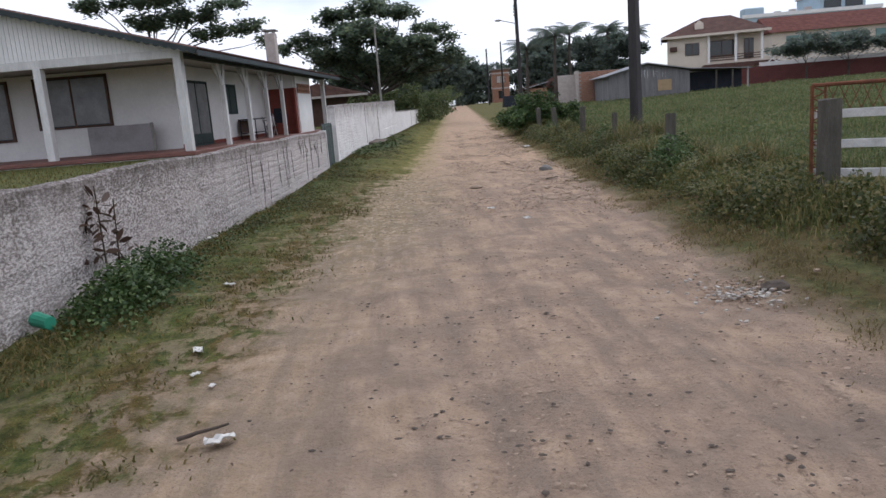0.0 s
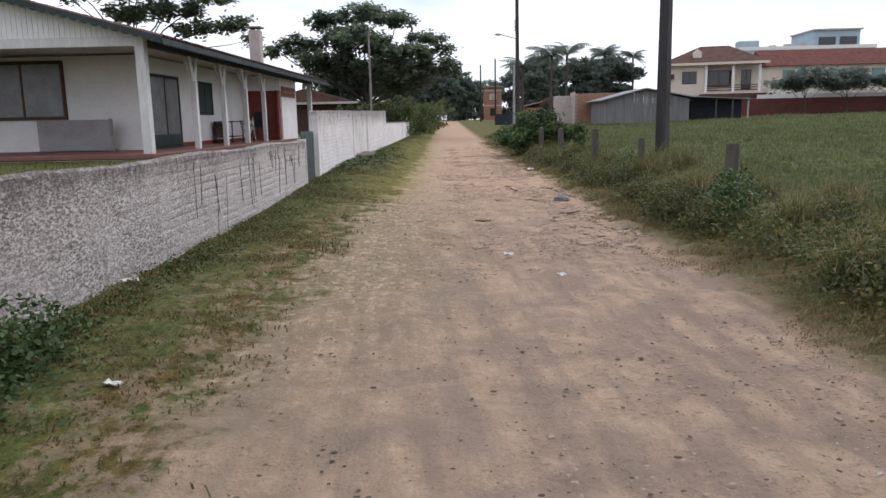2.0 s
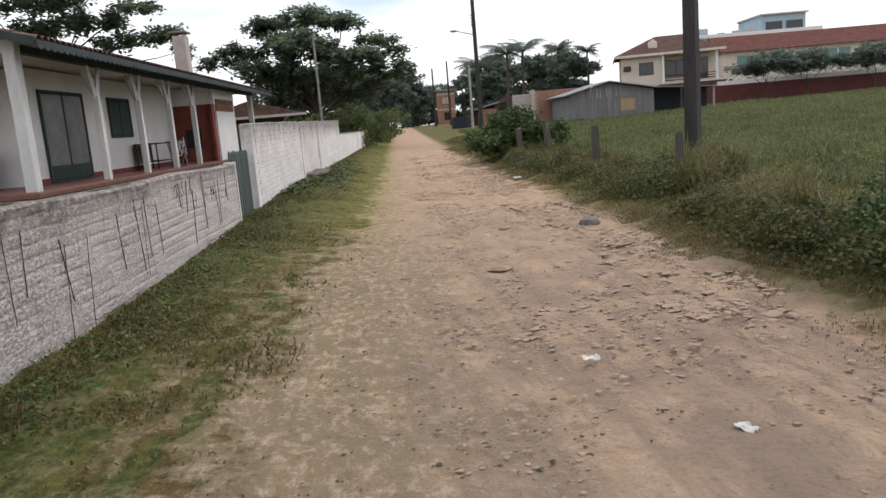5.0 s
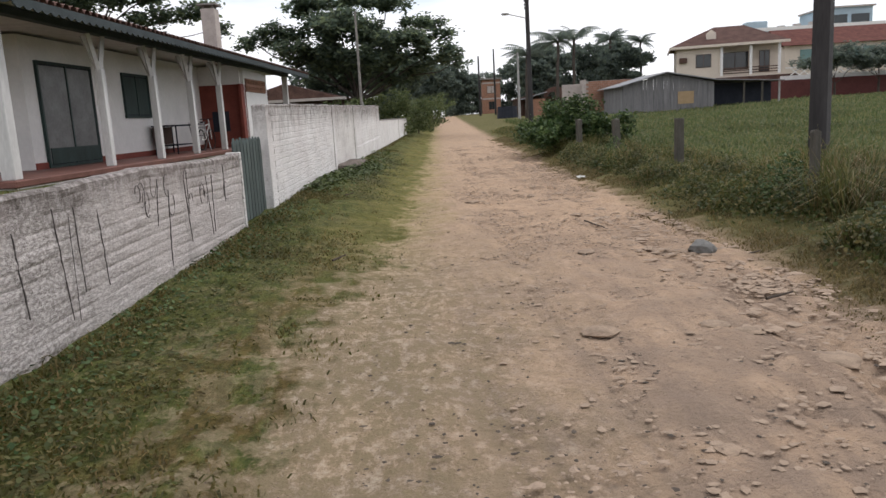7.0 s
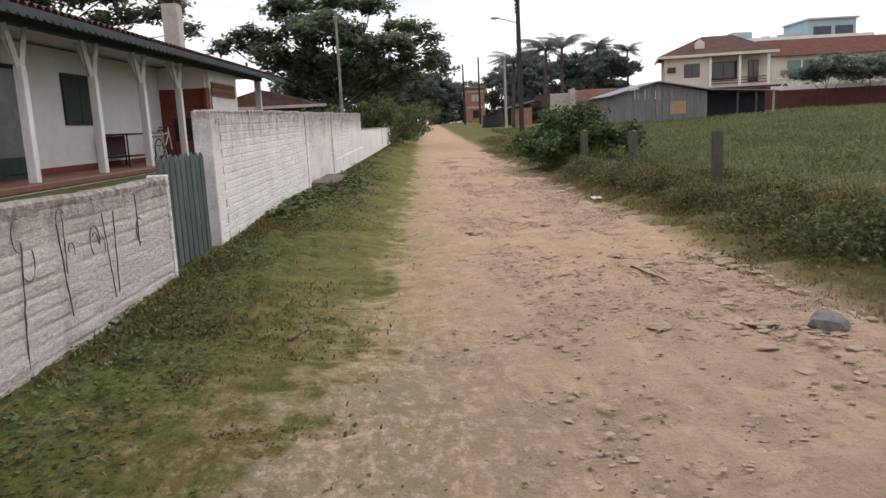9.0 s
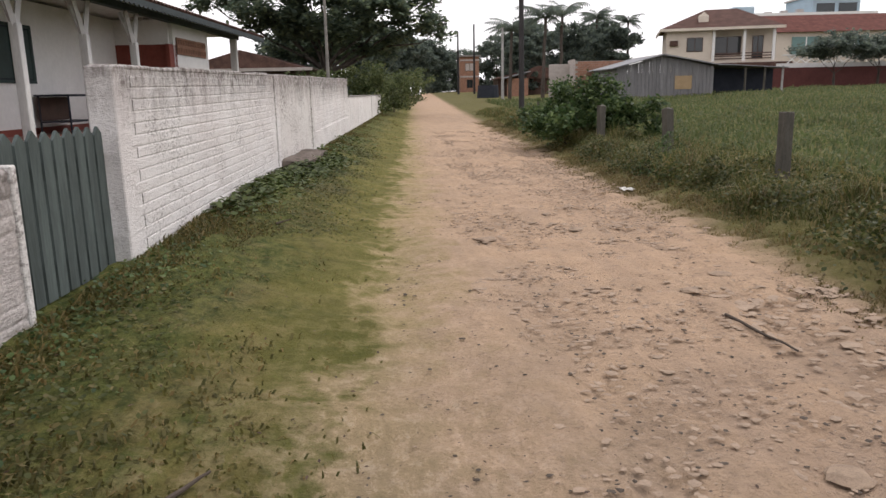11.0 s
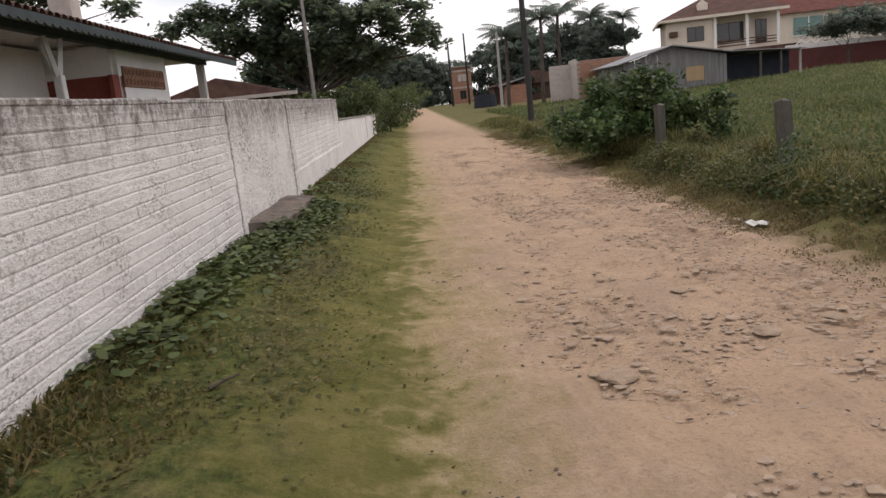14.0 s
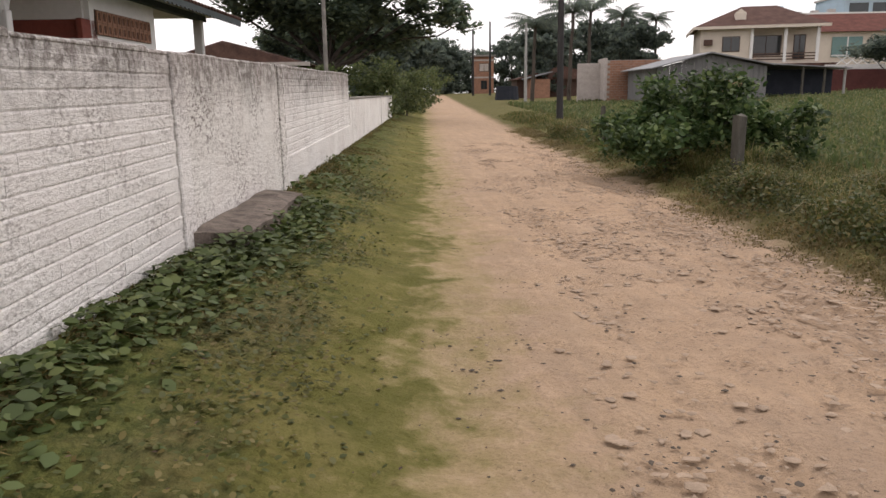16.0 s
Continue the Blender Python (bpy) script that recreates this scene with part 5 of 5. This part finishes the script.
    # lot behind the low wall
    r = np.random.default_rng(104)
    xy = np.column_stack([r.uniform(-14, -3.2, 9000), r.uniform(7, 20.3, 9000)])
    ob = fast_mesh("garden_grass", blades(xy, 0.08, 0.014, 0.6, r), 4, L_TURF)
    tagged(ob, "short lawn behind the low wall", "grass", kind="stuff")


build_grass()


def weed_patch(name, pts_u, n, size, hgt, mat, label, seed, flat=0.5):
    """Low leafy weeds: (u, y, radius) patches."""
    r = np.random.default_rng(seed)
    out = []
    for u, y, rad, k in pts_u:
        m = int(n * k)
        q = r.normal(size=(m, 2)) * np.array([rad * 0.5, rad])
        px = road_xy(u + q[:, 0], y + q[:, 1])
        fall = np.exp(-(q[:, 0] / rad) ** 2 - (q[:, 1] / (rad * 1.6)) ** 2)
        z = height(px[:, 0], px[:, 1]) + 0.01 + hgt * r.random(m) * fall
        out.append(np.column_stack([px, z]))
    ob = fast_mesh(name, leaves(np.concatenate(out), size, flat, 0.8, r), 6, mat)
    return tagged(ob, label, "weeds", kind="stuff")


weed_patch("wall_weeds", [(-2.85, 6.0, 0.34, 1.0), (-2.9, 6.6, 0.34, 0.7), (-2.95, 7.2, 0.3, 0.4)], 2600, 0.036, 0.40, L_WEED, "leafy green weeds at the foot of the wall", 201, 0.2)
weed_patch("low_weeds", [(-2.95, 8.0 + i * 0.9, 0.4, 1.0) for i in range(14)], 240, 0.032, 0.07, L_WEED, "low green weeds along the foot of the wall", 205, 0.5)
weed_patch("vine_patch", [(-2.9, 21.8, 0.3, 0.4), (-2.9, 22.9, 0.35, 0.6), (-2.85, 23.9, 0.4, 0.8), (-2.8, 24.9, 0.4, 0.9), (-2.7, 25.8, 0.45, 1.0), (-2.6, 26.8, 0.45, 0.9), (-2.5, 27.8, 0.45, 0.8), (-2.6, 30.0, 0.6, 0.5), (-2.6, 33.0, 0.8, 0.4)], 700, 0.066, 0.16, L_VINE, "creeping vine with round green leaves along the wall", 202, 0.8)
weed_patch("creeping_weeds", [(-2.1, 21.5 + i * 0.8, 0.5, 1.0) for i in range(13)] + [(-2.6, 12.0 + i * 0.8, 0.4, 0.7) for i in range(9)], 420, 0.03, 0.05, L_CREEP, "low creeping weeds with small leaves on the verge", 207, 0.8)
bank = []
rb = random.Random(9)
for i in range(64):
    y = 5.5 + i * 0.62 + rb.uniform(-0.3, 0.3)
    bank.append((2.9 + rb.uniform(0, 1.5), y, rb.uniform(0.25, 0.55), rb.uniform(0.3, 1.0)))
weed_patch("bank_weeds", bank, 1500, 0.042, 0.46, L_BANK, "dark leafy weeds among the tall bank grass", 203, 0.15)
fw = []
for i in range(46):
    y = rb.uniform(11, 60)
    fw.append((rb.uniform(5.5, 8 + y * 0.45), y, rb.uniform(0.5, 1.4), rb.uniform(0.3, 1.0)))
weed_patch("post_weeds", [(3.35, 11.6, 0.42, 1.0), (3.7, 12.2, 0.4, 0.8), (3.55, 17.6, 0.35, 0.6), (3.3, 25.6, 0.4, 0.7)], 2600, 0.04, 0.7, L_WEED, "dark leafy weeds crowding the fence posts", 206, 0.15)
weed_patch("field_weeds", fw, 500, 0.075, 0.4, L_FIELD, "rank weeds scattered over the field", 204, 0.2)


def build_dry_weed():
    d = thing("dry_weed", pose(-2.68, 6.55, hz(-2.68, 6.5)), "tall dying weed with drooping dark leaves by the wall", "weed")
    bm = bmesh.new()
    rng = np.random.default_rng(5)
    pts = []
    for sx, h in ((0, 0.98), (0.07, 0.85), (-0.09, 0.72)):
        rod(bm, (sx, sx, -0.05), (sx * 1.7, sx, h), 0.010, 0.005, 6)
        for k in range(24):
            pts.append((sx * 1.4 + rng.normal() * 0.06, sx + rng.normal() * 0.06, h * (0.35 + 0.65 * k / 24)))
    part("stems", bm, M_STEM, d)
    fast_mesh("leaves", leaves(np.array(pts), 0.11, 0.1, 0.4, rng), 6, L_DRY, d)


build_dry_weed()


# ---- litter and stones on the road ----
def lump(name, x, y, s, mat, label, category, squash=0.5, seed=0, group="", sink=0.25):
    bm = bmesh.new()
    bmesh.ops.create_icosphere(bm, subdivisions=2, radius=s)
    for v in bm.verts:
        v.co *= 1 + 0.35 * noise.noise(v.co / s * 1.3 + Vector((seed * 3.1, 0, 0)))
        v.co.z *= squash
    ob = part(name, bm, mat, None)
    ob.matrix_basis = pose(x, y, hz(x, y) + s * squash * (0.5 - sink), 0, 0, seed * 47)
    return tagged(ob, label, category, group)


def shard_mesh(seed, s):
    rng = random.Random(seed)
    k = rng.randint(4, 6)
    pts = [(s * (0.6 + 0.5 * rng.random()) * math.cos(6.28 * i / k), s * (0.35 + 0.4 * rng.random()) * math.sin(6.28 * i / k)) for i in range(k)]
    return prism(bmesh.new(), pts, 0, 0.008 + s * 0.08, pose(0, 0, 0.02, 90, 0, 0))


def build_litter():
    rng = random.Random(77)
    meshes = []
    for i in range(8):
        o = part("shard", shard_mesh(i, 0.021), M_SHARD if i % 3 else M_STONE, None)
        meshes.append(o.data)
        bpy.data.objects.remove(o)
    pile = thing("rubble_patch", pose(2.36, 5.2, 0), "scattered white tile shards and rubble at the road's edge", "rubble")
    for i in range(260):
        x, y = rng.gauss(0, 0.30), rng.gauss(0, 0.30)
        if i % 2:
            x, y = x * 0.45 + 0.12, y * 0.35 - 0.05
        ob = new("shard", meshes[i % 8])
        ob.parent = pile
        z = hz(2.36 + x, 5.2 + y)
        ob.matrix_basis = pose(x, y, z - 0.004, rng.uniform(-14, 14), rng.uniform(-14, 14), rng.uniform(0, 360)) @ Matrix.Scale(rng.uniform(0.5, 1.5), 4)
    # loose stones and clods all along, countless
    r = np.random.default_rng(55)
    bm = bmesh.new()
    bmesh.ops.create_icosphere(bm, subdivisions=1, radius=1)
    src = np.array([v.co[:] for v in bm.verts])
    tri = np.array([[v.index for v in f.verts] for f in bm.faces])
    bm.free()
    for name, mat, n, lo, hi, label, u0, u1, y0, y1 in (
            ("clods", M_CLOD, 15000, 0.003, 0.016, "small dark clods and crumbs strewn on the sand", -1.2, 2.3, 2, 40),
            ("pebbles", M_STONE, 4000, 0.004, 0.013, "small pale pebbles and stones on the road", -1.0, 2.4, 2, 45),
            ("embedded_stones", M_CRUST, 30000, 0.005, 0.027, "crusts and stones in the washed-out road", -0.5, 2.35, 2, 42),
            ("edge_crusts", M_CRUST, 2600, 0.012, 0.05, "broken crusts along the washed-out road edge", 1.2, 2.3, 11, 19)):
        uy = np.column_stack([r.uniform(u0, u1, n), r.uniform(y0, y1, n)])
        xy = road_xy(uy[:, 0], uy[:, 1])
        keep = r.random(n) < 0.25 + 0.75 * smooth(0.35, 0.7, value_noise(xy[:, 0], xy[:, 1], 0.8, 21))
        xy, n = xy[keep], int(keep.sum())
        s = lo + (hi - lo) * r.random(n) ** 2.5
        s = s * (1.0 if name == "clods" else 0.45 + 0.55 * smooth(7.5, 12.0, xy[:, 1]) + 0.25 * smooth(17, 22, xy[:, 1]))
        sc = s[:, None, None] * np.stack([r.uniform(0.7, 1.5, n), r.uniform(0.7, 1.3, n), r.uniform(0.12, 0.3, n)], axis=1)[:, None, :]
        v = src[None] * (1 + 0.25 * r.normal(size=(n, len(src), 1))) * sc
        v = v + np.column_stack([xy, height(xy[:, 0], xy[:, 1]) + s * 0.1])[:, None, :]
        tagged(fast_mesh(name, v[:, tri].reshape(-1, 3, 3), 3, mat), label, "stones", kind="stuff")
    # leaf crumbs on the verge
    uy = np.column_stack([r.uniform(-3.0, 2.6, 2600), r.uniform(2, 34, 2600)])
    xy = road_xy(uy[:, 0], uy[:, 1])
    tagged(fast_mesh("dead_leaf_litter", leaves(np.column_stack([xy, height(xy[:, 0], xy[:, 1]) + 0.015]), 0.022, 2.0, 0.5, r), 6, L_DRY), "dead brown leaf crumbs on road and verge", "leaf litter", kind="stuff")


build_litter()
lump("earth_clod", 2.72, 5.22, 0.11, M_CLOD, "dark clod of earth beside the tile rubble", "clod", 0.5, 17)
lump("stone", 3.15, 16.0, 0.14, M_STONEG, "grey fist-like stone at the grass edge", "stone", 0.7, 1, "road stones")
for i, (x, y, s) in enumerate(((2.9, 14.6, 0.07), (1.32, 13.47, 0.12), (2.09, 13.42, 0.10), (2.22, 13.24, 0.09), (2.43, 12.64, 0.13), (1.35, 11.7, 0.06), (1.44, 21.16, 0.11), (2.51, 21.51, 0.09), (2.6, 18.9, 0.08), (3.1, 19.4, 0.09), (2.45, 22.6, 0.06), (3.0, 21.6, 0.07), (2.0, 16.2, 0.09), (2.9, 17.0, 0.08), (1.6, 8.3, 0.07))):
    lump("stone", x, y, s, M_STONE, "flat stone half buried in the sandy road", "stone", 0.22, i + 3, "road stones")


def litter(x, y, s, mat, label, category, seed, name="litter"):
    rng = random.Random(seed)
    bm = bmesh.new()
    bmesh.ops.create_grid(bm, x_segments=5, y_segments=4, size=s)
    for v in bm.verts:
        v.co.z += rng.uniform(0, s * 0.5)
        v.co.y *= 0.6
        v.co.x += rng.uniform(-0.1, 0.1) * s
    bmesh.ops.solidify(bm, geom=bm.faces[:], thickness=0.004)
    ob = part(name, bm, mat, None)
    ob.matrix_basis = pose(x, y, hz(x, y) + 0.012, 0, 0, seed * 53)
    return tagged(ob, label, category)


P_LITTER = [(-1.35, 4.3, 0.03), (-1.45, 4.75, 0.05), (-1.65, 6.6, 0.05), (-2.45, 9.3, 0.07), (-1.2, 4.1, 0.025), (4.25, 24.64, 0.11), (1.23, 10.47, 0.05), (-0.9, 24.6, 0.06), (1.55, 9.3, 0.05)]
for i, (x, y, s) in enumerate(P_LITTER):
    litter(x, y, s, M_PAPER, "crumpled scrap of pale litter on the ground", "litter", i + 1, "paper_scrap")
litter(-0.98, 3.35, 0.07, M_PAPER, "flattened grey paper on the sand", "litter", 31, "paper_scrap")
cup = part("plastic_cup", rod(bmesh.new(), (0, 0, 0), (0, 0.16, 0.02), 0.05, 0.06, 12), M_PLASTIC, None)
cup.matrix_basis = pose(-2.66, 5.35, hz(-2.66, 5.35) + 0.09, 0, 0, 60)
tagged(cup, "crushed green plastic container lying in the weeds", "container")


def stick(x, y, ln, ang, seed):
    rng = random.Random(seed)
    bm = bmesh.new()
    limb(bm, (0, 0, 0), (ln, 0, 0.02), 0.012, 0.006, rng, 5, 0.05)
    ob = part("stick", bm, M_TWIG, None)
    ob.matrix_basis = pose(x, y, hz(x, y) + 0.012, 0, 0, ang)
    tagged(ob, "dry broken stick lying on the ground", "stick", "fallen sticks")


for i, (x, y, ln, a) in enumerate(((2.55, 18.25, 0.78, -88), (2.75, 14.0, 0.25, 15), (-1.2, 3.4, 0.25, 20), (-0.6, 16.3, 0.2, 50), (3.3, 15.6, 0.35, 25), (-0.7, 21.2, 0.18, 40))):
    stick(x, y, ln, a, i)
